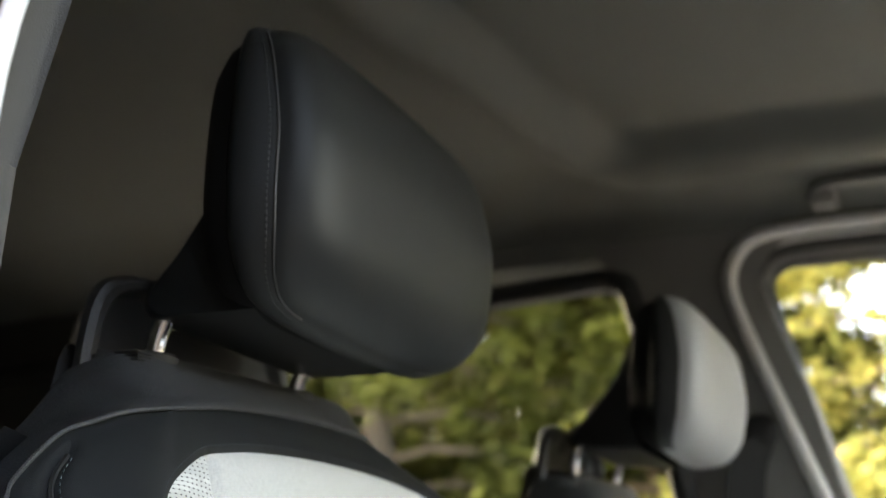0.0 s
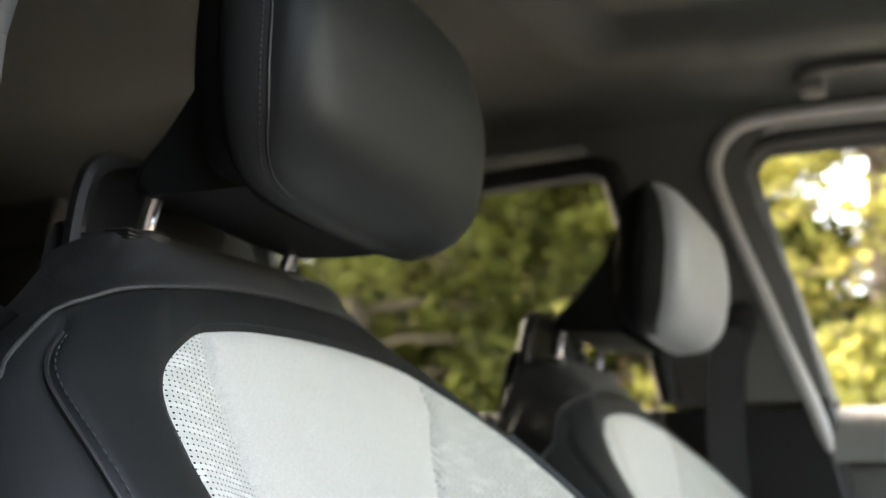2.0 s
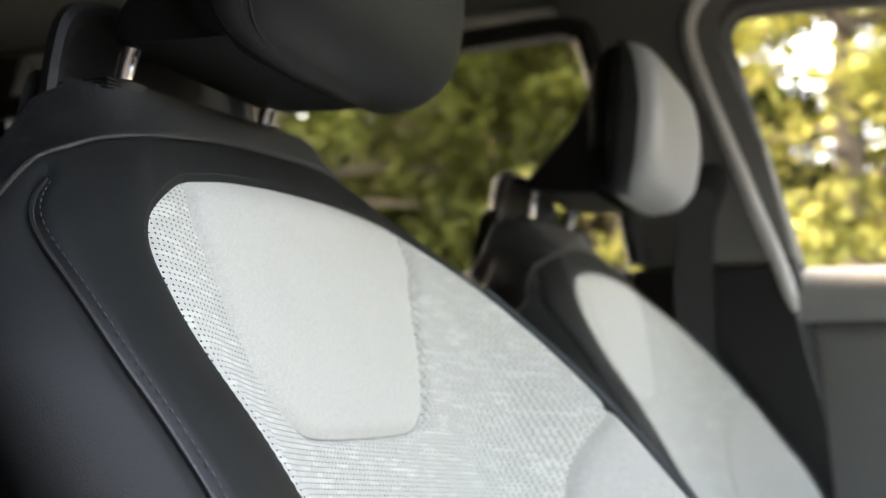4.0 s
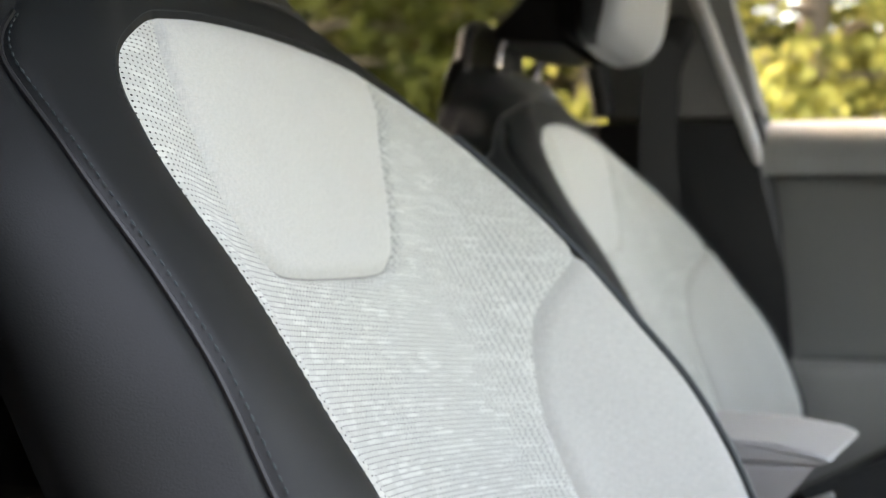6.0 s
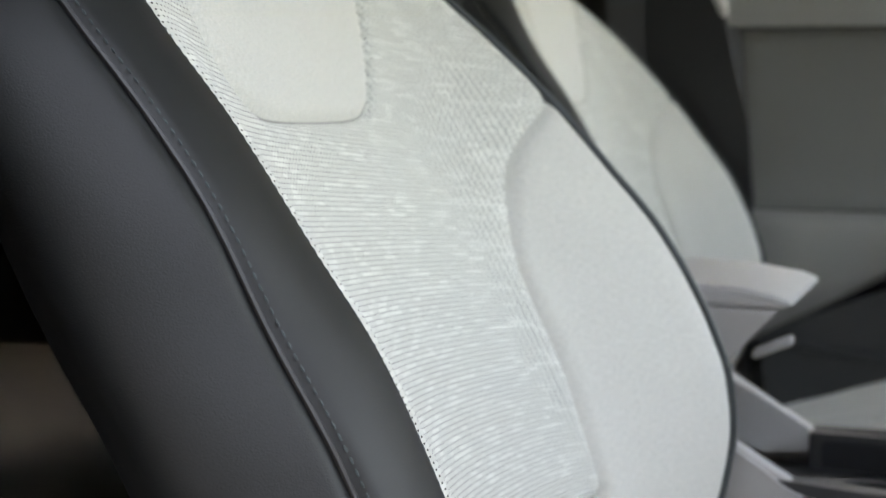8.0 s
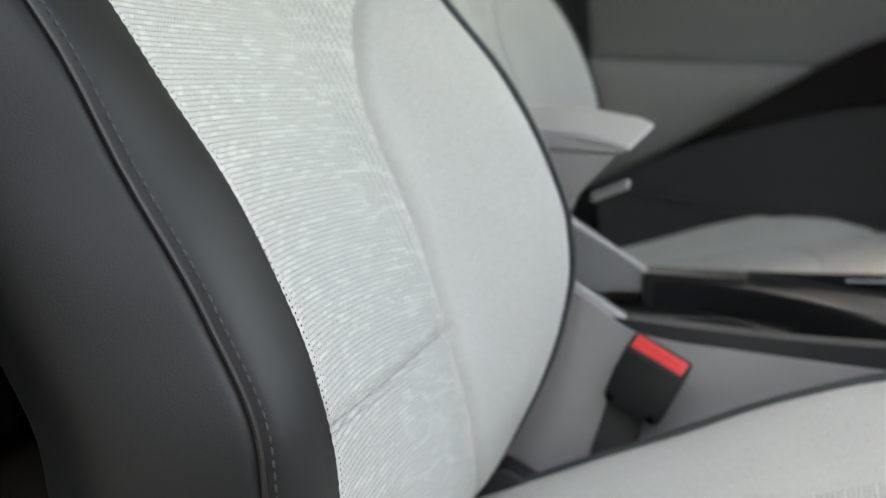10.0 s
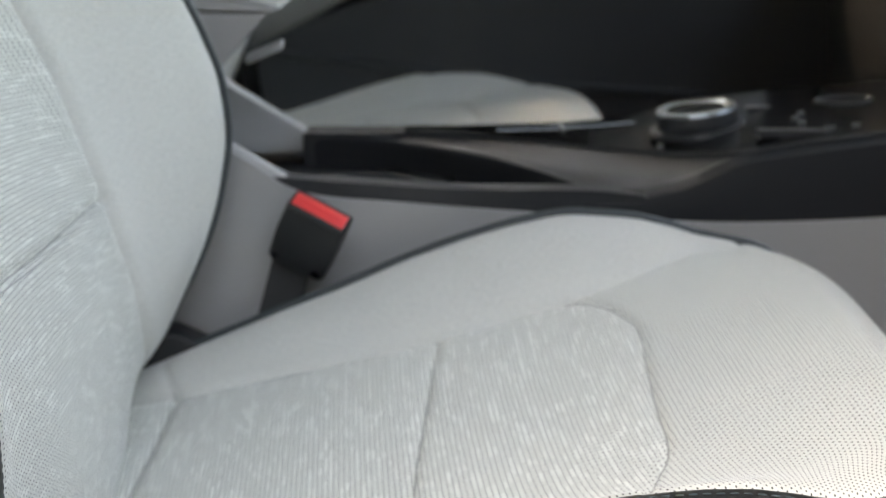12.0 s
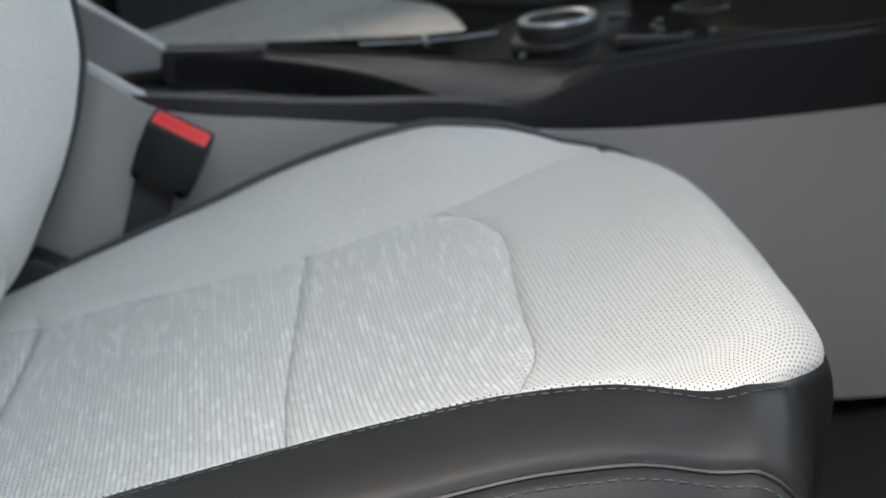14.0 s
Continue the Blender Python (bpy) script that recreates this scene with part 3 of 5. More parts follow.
def top_shell(parent, lip):
    """The moulded cap over the backrest's shoulders, with a deck for the posts and a flare up to the wing behind them."""
    us = [-0.33, -0.2925, -0.2885, -0.274, -0.2535, -0.236, -0.169, -0.05, 0.093, 0.20, 0.262, 0.285]
    zs = [float(np.interp(u, lip[:, 0], lip[:, 1])) for u in us]
    seam = on_surface(back_surface, list(zip(us, zs)), 0.0006)
    edge = np.array([(-0.435, -0.194, 1.045), (-0.432, -0.174, 1.071), (-0.433, -0.159, 1.084), (-0.435, -0.140, 1.099), (-0.436, -0.1215, 1.117), (-0.430, -0.112, 1.131), (-0.400, -0.100, 1.1385),
                     (-0.398, -0.02, 1.1440), (-0.398, 0.06, 1.1475), (-0.398, 0.120, 1.1490), (-0.397, 0.143, 1.1455), (-0.396, 0.156, 1.1350)])
    bow = np.array([0, -0.004, -0.006, -0.008, -0.010, -0.008, -0.001, 0.002, 0.002, 0.001, 0.0, 0.0])
    across = edge - seam
    flat = np.stack([0.7 + 0 * bow, -0.2 + 0 * bow, 0.6 + 0 * bow], axis=1)
    rows = [seam + np.array([-0.010, 0.0, -0.003]), seam + np.array([-0.002, 0, 0]), seam + 0.06 * across + flat * 0.0010, seam + 0.35 * across + flat * bow[:, None] * 0.9,
            seam + 0.70 * across + flat * bow[:, None], seam + 0.92 * across + flat * (0.2 * bow[:, None] + 0.0010), edge]
    back = edge + np.where(np.arange(12)[:, None] < 6, np.array([-0.014, 0.042, 0.004]), np.array([-0.050, 0.0, 0.001]))
    rows += [0.5 * (edge + back) + np.array([0, 0, 0.001]), back, back * np.array([1, 1.04, 0]) + np.array([-0.012, 0, 1.03])]
    wide = [spline(r, 6) for r in rows]
    tall = [spline([r[k] for r in wide], 5) for k in range(len(wide[0]))]
    bm = bmesh.new()
    grid = [[bm.verts.new(p) for p in col] for col in tall]
    for a, b in zip(grid, grid[1:]):
        for k in range(len(a) - 1):
            bm.faces.new((a[k], a[k + 1], b[k + 1], b[k]))
    part("top_shell", bm, LEATHER_SHELL, parent, "grained black moulded cap of the backrest")
    bm = bmesh.new()
    tube(bm, spline(seam, 6), 0.0013, 8)
    part("shell_lip", bm, LEATHER_SHELL, parent, "rolled lip of the moulded cap")
    # the wing behind the headrest, rounded, with a dished face
    rim = spline([(-0.122, 1.06), (-0.1145, 1.12), (-0.110, 1.150), (-0.1045, 1.170), (-0.097, 1.182), (-0.083, 1.1905), (-0.057, 1.1965), (0.0, 1.199), (0.07, 1.197), (0.100, 1.190), (0.118, 1.174), (0.125, 1.14), (0.130, 1.06)], 6)
    mid = np.array([0.0, 1.10])
    loops = []
    for x, k in ((-0.474, 0.90), (-0.470, 0.96), (-0.461, 0.99), (-0.446, 1.0), (-0.436, 0.992), (-0.4285, 0.97), (-0.4255, 0.94), (-0.4255, 0.90), (-0.428, 0.875), (-0.4325, 0.86), (-0.435, 0.83), (-0.435, 0.4)):
        tuck = 2.3 * max(0.0, -0.4335 - x)
        loops.append([(x, *(mid + (q - mid) * k + np.array([tuck * min(1.0, max(0.0, -q[0] / 0.1)), 0.0]))) for q in rim])
    bm = bmesh.new()
    vs = [[bm.verts.new(q) for q in loop] for loop in loops]
    for a, b in zip(vs, vs[1:]):
        for k in range(len(rim) - 1):
            bm.faces.new((a[k], a[k + 1], b[k + 1], b[k]))
    bm.faces.new(vs[0])
    part("hanger_wing", bm, LEATHER_SHELL, parent, "rounded black wing behind the headrest")
    bm = bmesh.new()
    slab(bm, [(-0.195, 0.98), (-0.188, 1.03), (-0.160, 1.068), (-0.132, 1.090), (-0.104, 1.118), (-0.08, 1.130), (0.12, 1.136), (0.150, 1.11), (0.185, 1.06), (0.195, 0.98)], "x", -0.430, -0.392, 0.008, 3)
    part("inner_frame", bm, BLACK_PLASTIC, parent, "black frame inside the backrest")
    for y in (-0.08, 0.08):
        bm = bmesh.new()
        foot = 1.1395 if y < 0 else 1.1465
        lathe(bm, [(0.008, -0.004), (0.0125, -0.004), (0.0135, 0.0000), (0.012, 0.0016), (0.007, 0.0018)], pose(-0.4025, y, foot) @ Matrix.Diagonal((1.0, 1.15, 1.0, 1)), 24)
        for k in range(3):
            if y < 0:
                box(bm, (-0.410 + 0.001 * k, -0.1080, 1.1328 + 0.0022 * k), (-0.3925, -0.0930, 1.1341 + 0.0022 * k), 0.0005)
        part("post_guide", bm, BLACK_PLASTIC, parent, "ribbed black post guide" if y < 0 else "black post guide")


def front_seat(name, label, head_material, head_label):
    seat = thing(name, label, "car seat", "front seats")
    # -- backrest --
    ins_out = [(-0.200, 0.53), (-0.203, 0.65), (-0.204, 0.76), (-0.198, 0.82), (-0.195, 0.90), (-0.195, 0.98), (-0.203, 1.017), (-0.208, 1.035), (-0.203, 1.051), (-0.189, 1.063), (-0.162, 1.076), (-0.136, 1.081),
               (-0.086, 1.087), (0.0, 1.092), (0.10, 1.093), (0.165, 1.088), (0.20, 1.072), (0.215, 1.045), (0.219, 1.0), (0.219, 0.9), (0.219, 0.75), (0.219, 0.60), (0.219, 0.53)]
    insert_ring = spline(ins_out, 8)
    pad_line = spline([(-0.150, 1.10), (-0.152, 1.065), (-0.140, 1.03), (-0.126, 0.992), (-0.110, 0.972), (-0.090, 0.9605), (-0.066, 0.9565), (-0.01, 0.9555), (0.046, 0.957), (0.067, 0.9625), (0.080, 0.975),
                       (0.096, 1.0), (0.118, 1.034), (0.148, 1.062), (0.19, 1.10)], 8)
    bol_line = spline([(0.26, 0.995), (0.219, 0.972), (0.187, 0.952), (0.166, 0.932), (0.152, 0.908), (0.140, 0.880), (0.134, 0.85), (0.132, 0.80), (0.128, 0.75), (0.130, 0.705), (0.138, 0.672), (0.152, 0.636), (0.172, 0.605), (0.20, 0.57), (0.23, 0.54)], 8)
    pad_ring = np.vstack([pad_line, [(0.19, 1.15), (-0.15, 1.15)]])
    bol_ring = np.vstack([bol_line, [(0.30, 0.54), (0.30, 0.995)]])
    edge_line = spline([(-0.262, 0.53), (-0.259, 0.66), (-0.256, 0.76), (-0.252, 0.80), (-0.25, 0.86), (-0.25, 0.96), (-0.254, 1.01), (-0.266, 1.05), (-0.262, 1.068)], 8)
    top_line = spline([(-0.42, 0.99), (-0.33, 1.022), (-0.2925, 1.042), (-0.2885, 1.053), (-0.2855, 1.064), (-0.274, 1.0755), (-0.2535, 1.085), (-0.236, 1.0935), (-0.169, 1.103), (-0.05, 1.1165), (0.093, 1.1235), (0.20, 1.124), (0.262, 1.120), (0.30, 1.112), (0.40, 1.09)], 8)
    shell_ring = np.vstack([top_line, [(0.42, 1.16), (-0.42, 1.16)]])
    lumbar = spline([(-0.20, 0.768), (-0.15, 0.748), (-0.10, 0.734), (0.0, 0.721), (0.08, 0.719), (0.129, 0.724)], 8)
    side_ring = np.vstack([edge_line, [(-0.262, 1.075), (-0.42, 1.075), (-0.42, 0.5), (-0.262, 0.5)]])
    us = np.unique(np.r_[np.arange(-0.40, -0.27, 0.006), np.arange(-0.27, 0.27, 0.003), np.arange(0.27, 0.361, 0.006)].round(5))
    vs = np.unique(np.r_[np.arange(0.50, 1.15, 0.003), 1.15].round(5))

    grooves = [(insert_ring[8:-8], 0.0030, 0.0010), (pad_line[inside(pad_line, insert_ring)], 0.0030, 0.0040), (bol_line[inside(bol_line, insert_ring)], 0.0032, 0.0028), (lumbar, 0.0038, 0.0042), (edge_line, 0.0045, 0.0032), (top_line, 0.003, 0.0008)]
    regions = [("cap_opening", shell_ring, None, 0.0, ""),
               ("side_cover", side_ring, LEATHER, 0.0, "black leather side"),
               ("bolster_cover", insert_ring, LEATHER_SMOOTH, 0.0, "smooth black leather"),
               ("shoulder_pad", pad_ring, CLOTH_PLAIN, 0.004, "pale grey plain cloth pad"),
               ("bolster_panel", bol_ring, CLOTH_PLAIN, 0.003, "pale grey plain cloth bolster")]
    panels(back_surface, us, vs, regions, ("perforated_insert", None, CLOTH_HOLES, 0.001, "pale grey perforated cloth with light streaks"), grooves, seat)
    stitches("stitching", back_surface, offset_line(edge_line, -0.0042)[4:], seat)
    stitches("stitching", back_surface, offset_line(insert_ring[4:140], 0.0042), seat, length=0.0030, gap=0.0020, lift=-0.0001, radius=0.00032)
    bm = bmesh.new()
    tube(bm, on_surface(back_surface, edge_line, -0.0018), 0.0013, 6)
    part("seam", bm, SEAL, seat, "black seam between the leather covers")
    stitches("lumbar_stitching", back_surface, offset_line(lumbar, -0.003)[8:], seat, length=0.0022, gap=0.0012, radius=0.0005, material=GREY_SKIN)
    bm = bmesh.new()
    tube(bm, on_surface(back_surface, lumbar[6:-2], -0.0030), 0.0006, 5)
    part("lumbar_seam", bm, DOOR_GREY, seat, "dark seam across the lumbar cloth")
    bm = bmesh.new()
    tube(bm, on_surface(back_surface, pad_line[inside(pad_line, insert_ring)], -0.0036), 0.0006, 5)
    part("pad_seam", bm, DOOR_GREY, seat, "grey seam round the shoulder pad")
    bm = bmesh.new()
    pipe = spline([(0.221, 1.05), (0.221, 1.0), (0.221, 0.9), (0.221, 0.75), (0.221, 0.60), (0.221, 0.54)], 16)
    tube(bm, on_surface(back_surface, pipe, 0.001), 0.0024, 8)
    part("piping", bm, PIPING, seat, "dark blue-grey piping")
    # -- back shell --
    bm = bmesh.new()
    zs = np.linspace(0.48, 1.085, 20)
    rows = []
    for z in zs:
        e, w = float(BACK_EDGE(z)), float(BACK_WIDE(z))
        deep = float(BACK_DEEP(z))
        rear = e - deep
        rows.append([bm.verts.new((rear - 0.65 * deep * (1 - abs(q) ** 3), q * 0.266 * w * (float(BACK_NEAR(z)) if q < 0 else 1.0) * 0.985, z)) for q in np.linspace(-1, 1, 17)])
    for a, b in zip(rows, rows[1:]):
        for k in range(16):
            bm.faces.new((a[k], a[k + 1], b[k + 1], b[k]))
    part("back_shell", bm, BLACK_PLASTIC, seat, "black moulded back shell")
    top_shell(seat, top_line)
    # -- cushion --
    long_line = spline([(0.172, -0.16), (0.160, -0.112), (0.152, -0.063), (0.140, -0.005), (0.131, 0.067), (0.132, 0.12), (0.134, 0.161), (0.143, 0.192), (0.158, 0.230), (0.178, 0.270), (0.200, 0.305), (0.23, 0.33)], 8)
    near_line = spline([(-0.202, -0.16), (-0.200, -0.056), (-0.198, 0.0), (-0.198, 0.082), (-0.200, 0.133), (-0.206, 0.195), (-0.211, 0.232), (-0.219, 0.273), (-0.206, 0.316), (-0.182, 0.337), (-0.152, 0.351), (-0.12, 0.354), (0.0, 0.354), (0.10, 0.352), (0.16, 0.349), (0.199, 0.346)], 8)
    pipe_line = spline([(0.214, -0.16), (0.214, -0.081), (0.208, -0.02), (0.209, 0.057), (0.207, 0.118), (0.205, 0.17), (0.206, 0.22), (0.209, 0.268), (0.205, 0.31), (0.199, 0.346)], 8)
    cloth_ring = np.vstack([near_line, pipe_line[::-1]])
    cp_line = spline([(0.131, 0.152), (0.128, 0.165), (0.119, 0.179), (0.102, 0.190), (0.078, 0.195), (0.034, 0.190), (-0.024, 0.1835), (-0.065, 0.180), (-0.092, 0.174), (-0.118, 0.162), (-0.16, 0.146), (-0.202, 0.137)], 8)
    mid_line = spline([(0.131, 0.067), (0.064, 0.057), (-0.03, 0.044), (-0.12, 0.038), (-0.200, 0.034)], 8)
    rear_line = spline([(0.160, -0.112), (0.119, -0.119), (0.06, -0.128), (0.0, -0.134), (-0.1, -0.142), (-0.2, -0.145)], 8)
    tuck_line = np.array([(0.160, -0.112), (0.178, -0.118), (0.196, -0.124), (0.21, -0.128)])
    lo = long_line[(long_line[:, 1] > -0.17) & (long_line[:, 1] < 0.15)]
    bolster_cloth = np.vstack([long_line[:-6], pipe_line[(pipe_line[:, 1] < 0.31)][::-1]])
    rear_mid = lo[(lo[:, 1] < 0.067) & (lo[:, 1] > -0.112)]
    front_mid = lo[lo[:, 1] >= 0.067]
    side_part = near_line[near_line[:, 0] < -0.19]
    near_rear = side_part[(side_part[:, 1] > -0.145) & (side_part[:, 1] < 0.034)]
    near_front = side_part[(side_part[:, 1] >= 0.034) & (side_part[:, 1] < 0.137)]
    ring_rear = np.vstack([rear_mid, mid_line, near_rear[::-1], rear_line[::-1]])
    ring_front = np.vstack([front_mid, cp_line, near_front[::-1], mid_line[::-1]])
    ring_tail = np.vstack([rear_line, [(-0.202, -0.16), (0.172, -0.16)]])
    low_line = spline([(-0.262, -0.16), (-0.262, -0.07), (-0.262, 0.01), (-0.262, 0.07), (-0.262, 0.12), (-0.263, 0.161), (-0.265, 0.217), (-0.271, 0.286), (-0.275, 0.314), (-0.280, 0.345), (-0.30, 0.375), (-0.42, 0.40)], 8)
    ring_low = np.vstack([low_line, [(-0.45, 0.40), (-0.45, -0.17), (-0.262, -0.17)]])
    us = np.unique(np.r_[np.arange(-0.40, -0.285, 0.006), np.arange(-0.285, 0.25, 0.003), np.arange(0.25, 0.361, 0.006)].round(5))
    vs = np.arange(-0.16, 0.5, 0.003)
    grooves = [(long_line, 0.003, 0.0022), (cp_line, 0.0030, 0.0021), (mid_line, 0.0026, 0.0022), (rear_line, 0.003, 0.003), (tuck_line, 0.0022, 0.002), (near_line, 0.003, 0.0018), (low_line, 0.003, 0.0030)]
    regions = [("rear_panel", ring_rear, CLOTH_HOLES, 0.0012, "pale grey perforated cloth with light streaks"),
               ("middle_panel", ring_front, CLOTH_HOLES, 0.0012, "pale grey perforated cloth with light streaks"),
               ("tail_panel", ring_tail, CLOTH_HOLES, 0.001, ""),
               ("cushion_bolster", bolster_cloth, CLOTH_PLAIN, 0.001, "pale grey plain cloth bolster"),
               ("front_panel", cloth_ring, CLOTH_FRONT, 0.001, "pale grey finely perforated cloth"),
               ("inner_cover", np.vstack([pipe_line, [(0.195, 0.40), (0.19, 0.52), (0.42, 0.52), (0.42, -0.18)]]), LEATHER_SMOOTH, 0.0, "smooth black leather"),
               ("lower_side", ring_low, LEATHER, 0.0, "black leather lower side")]
    panels(seat_surface, us, vs, regions, ("cushion_cover", None, LEATHER_SMOOTH, 0.0, "smooth black leather"), grooves, seat)
    stitches("stitching", seat_surface, offset_line(near_line[:66], 0.0140), seat, length=0.0036, gap=0.0022, lift=0.0007, radius=0.0006)
    stitches("stitching", seat_surface, offset_line(low_line[:78], 0.0065), seat, length=0.0038, gap=0.0022, lift=0.0004, radius=0.0006)
    bm = bmesh.new()
    tube(bm, on_surface(seat_surface, low_line[:78], -0.0022), 0.0012, 6)
    part("seam", bm, SEAL, seat, "black seam between the leather covers")
    bm = bmesh.new()
    tube(bm, on_surface(seat_surface, pipe_line[pipe_line[:, 1] < 0.34] + np.array([0.003, 0]), 0.001), 0.0035, 8)
    part("piping", bm, PIPING, seat, "dark blue-grey piping")
    for line, sink in ((mid_line[3:-2], 0.0021), (cp_line[2:-2], 0.0020), (rear_line[2:], 0.0026), (tuck_line, 0.0016)):
        bm = bmesh.new()
        tube(bm, on_surface(seat_surface, line, -sink), 0.0006, 5)
        part("cushion_seam", bm, DOOR_GREY, seat, "grey seam between the cushion panels")
    # black cover where the backrest hinges beside the cushion
    bm = bmesh.new()
    slab(bm, [(-0.20, 0.53), (-0.195, 0.57), (-0.14, 0.597), (-0.118, 0.600), (-0.094, 0.588), (-0.088, 0.580), (-0.10, 0.57), (-0.12, 0.53)], "y", 0.215, 0.245, 0.004, 3)
    part("hinge_cover", bm, BLACK_PLASTIC, seat, "black plastic hinge cover")
    # base
    bm = bmesh.new()
    box(bm, (-0.20, -0.24, 0.399), (0.24, 0.24, 0.50), 0.02)
    part("seat_base", bm, BLACK_PLASTIC, seat)
    head = new("headrest")
    head.parent = seat
    headrest(head, head_material, head_label)
    return seat


# ---- ground, trees ----
def ground():
    bm = bmesh.new()
    n = 40
    grid = [[bm.verts.new((x, y, 0.02 * noise.noise(Vector((x * 0.05, y * 0.05, 0))))) for y in np.linspace(-1, 1, n) ** 3 * 900] for x in np.linspace(-1, 1, n) ** 3 * 900]
    for i in range(n - 1):
        for j in range(n - 1):
            bm.faces.new((grid[i][j], grid[i + 1][j], grid[i + 1][j + 1], grid[i][j + 1]))
    tagged(part("ground", bm, ASPHALT), "grey asphalt ground round the car", "ground", kind="structure")


def pine(name, height, seed, leaf, label):
    """A conifer: tapered trunk, drooping limbs, sprays of short needles with gaps."""
    rnd = random.Random(seed)
    tree = thing(name, label, "tree", "roadside pines")
    bm = bmesh.new()
    pts = [(0.06 * math.sin(k * 0.9), 0.05 * math.cos(k * 1.3), height * k / 10) for k in range(11)]
    tube(bm, pts, [0.16 * (1 - 0.92 * k / 10) for k in range(11)], 9)
    limbs = []
    for k in range(70):
        h = 0.08 + 0.9 * (k / 70) ** 0.9
        ang = k * 2.399 + rnd.uniform(-0.3, 0.3)
        reach = (1.05 - h) * height * 0.36 * rnd.uniform(0.7, 1.15)
        z = h * height
        limb = [(math.cos(ang) * reach * q, math.sin(ang) * reach * q, z + reach * (0.25 * q - 0.42 * q * q)) for q in (0, 0.3, 0.6, 0.85, 1.0)]
        tube(bm, limb, [0.030, 0.024, 0.017, 0.010, 0.004], 5)
        limbs.append((limb, reach))
    part("trunk", bm, BARK, tree)
    verts, faces = [], []
    for limb, reach in limbs:
        for _ in range(int(5 * reach) + 4):
            q = rnd.uniform(0.2, 1.0) ** 0.7 * 3.999
            i = int(q)
            centre = Vector(limb[i]).lerp(Vector(limb[i + 1]), q - i)
            centre += Vector((rnd.gauss(0, 0.10), rnd.gauss(0, 0.10), rnd.gauss(0.02, 0.06))) * (0.5 + 0.35 * reach)
            size = rnd.uniform(0.7, 1.3)
            for _ in range(44):
                c = centre + Vector((rnd.gauss(0, 0.12), rnd.gauss(0, 0.12), rnd.gauss(0, 0.055))) * size
                d = Vector((rnd.gauss(0, 1), rnd.gauss(0, 1), rnd.gauss(0.3, 0.6))).normalized()
                s = Matrix.Rotation(rnd.uniform(0, 6.28), 3, d) @ d.orthogonal().normalized()
                length, wide = rnd.uniform(0.06, 0.13), rnd.uniform(0.016, 0.03)
                k = len(verts)
                verts += [c - s * wide * 0.4, c + s * wide * 0.4, c + d * length * 0.6 + s * wide, c + d * length, c + d * length * 0.6 - s * wide]
                faces.append((k, k + 1, k + 2, k + 3, k + 4))
    me = bpy.data.meshes.new("crown")
    me.from_pydata([tuple(v) for v in verts], [], faces)
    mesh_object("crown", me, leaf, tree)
    return tree


# ---- the cabin ----
def cabin_floor():
    bm = bmesh.new()
    box(bm, (-1.9, -0.70, 0.36), (1.25, 0.72, 0.40), 0.01)
    tagged(part("floor", bm, CARPET), "black carpeted car floor", "floor", kind="structure")
    bm = bmesh.new()
    box(bm, (-0.36, -0.80, 0.30), (1.2, -0.71, 0.46), 0.03)
    tagged(part("door_sill", bm, BLACK_PLASTIC), "black scuff plate on the door sill", "sill", kind="structure")


def roof():
    """The headliner, with a sunk sunshade and a soft fold along its rim, and the outer skin over it."""
    def height(x, y):
        side = max(0.0, (abs(y) - 0.50) / 0.22)
        z = 1.585 - 0.105 * side ** 1.7 - 0.03 * max(0.0, (-x - 0.5)) ** 2
        dx = min(x + 0.480 - 0.155 * abs(y), 0.60 - x)
        dy = 0.515 - abs(y)
        r = 0.04
        d = r - math.hypot(max(r - dx, 0), max(r - dy, 0)) - min(max(r - dx, r - dy), 0)
        ridge = -0.014 * math.exp(-((d + 0.035) / 0.03) ** 2)
        step = 0.032 / (1 + math.exp(-d / 0.004))
        return z + ridge + step
    xs = np.unique(np.r_[np.arange(-1.9, -0.6, 0.06), np.arange(-0.6, 0.12, 0.008), np.arange(0.12, 0.98, 0.03)].round(4))
    ys = np.unique(np.r_[np.arange(-0.72, 0.3, 0.04), np.arange(0.30, 0.725, 0.008), 0.72].round(4))
    bm = bmesh.new()
    grid = [[bm.verts.new((x, y, height(x, y))) for y in ys] for x in xs]
    for i in range(len(xs) - 1):
        for j in range(len(ys) - 1):
            bm.faces.new((grid[i][j], grid[i + 1][j], grid[i + 1][j + 1], grid[i][j + 1]))
    tagged(part("ceiling", bm, HEADLINER), "grey cloth headliner with a closed sunshade", "ceiling", kind="structure")
    bm = bmesh.new()
    rows = []
    for x in np.linspace(-2.0, 0.98, 30):
        rows.append([bm.verts.new((x, y, 1.66 - 0.10 * (abs(y) / 0.76) ** 4 - 0.05 * max(0, abs(x + 0.4) - 0.6) ** 2)) for y in np.linspace(-0.70, 0.76, 25)])
    for a, b in zip(rows, rows[1:]):
        for k in range(24):
            bm.faces.new((a[k], a[k + 1], b[k + 1], b[k]))
    tagged(part("roof", bm, WHITE_PAINT), "white painted car roof", "roof", kind="structure")


WINDOW_EDGE = [(-0.150, 1.095), (-0.162, 1.142), (-0.190, 1.235), (-0.222, 1.345), (-0.244, 1.425), (-0.246, 1.452), (-0.232, 1.472), (-0.205, 1.482), (-0.14, 1.4845), (-0.05, 1.4835), (0.15, 1.475), (0.45, 1.43), (0.70, 1.35)]


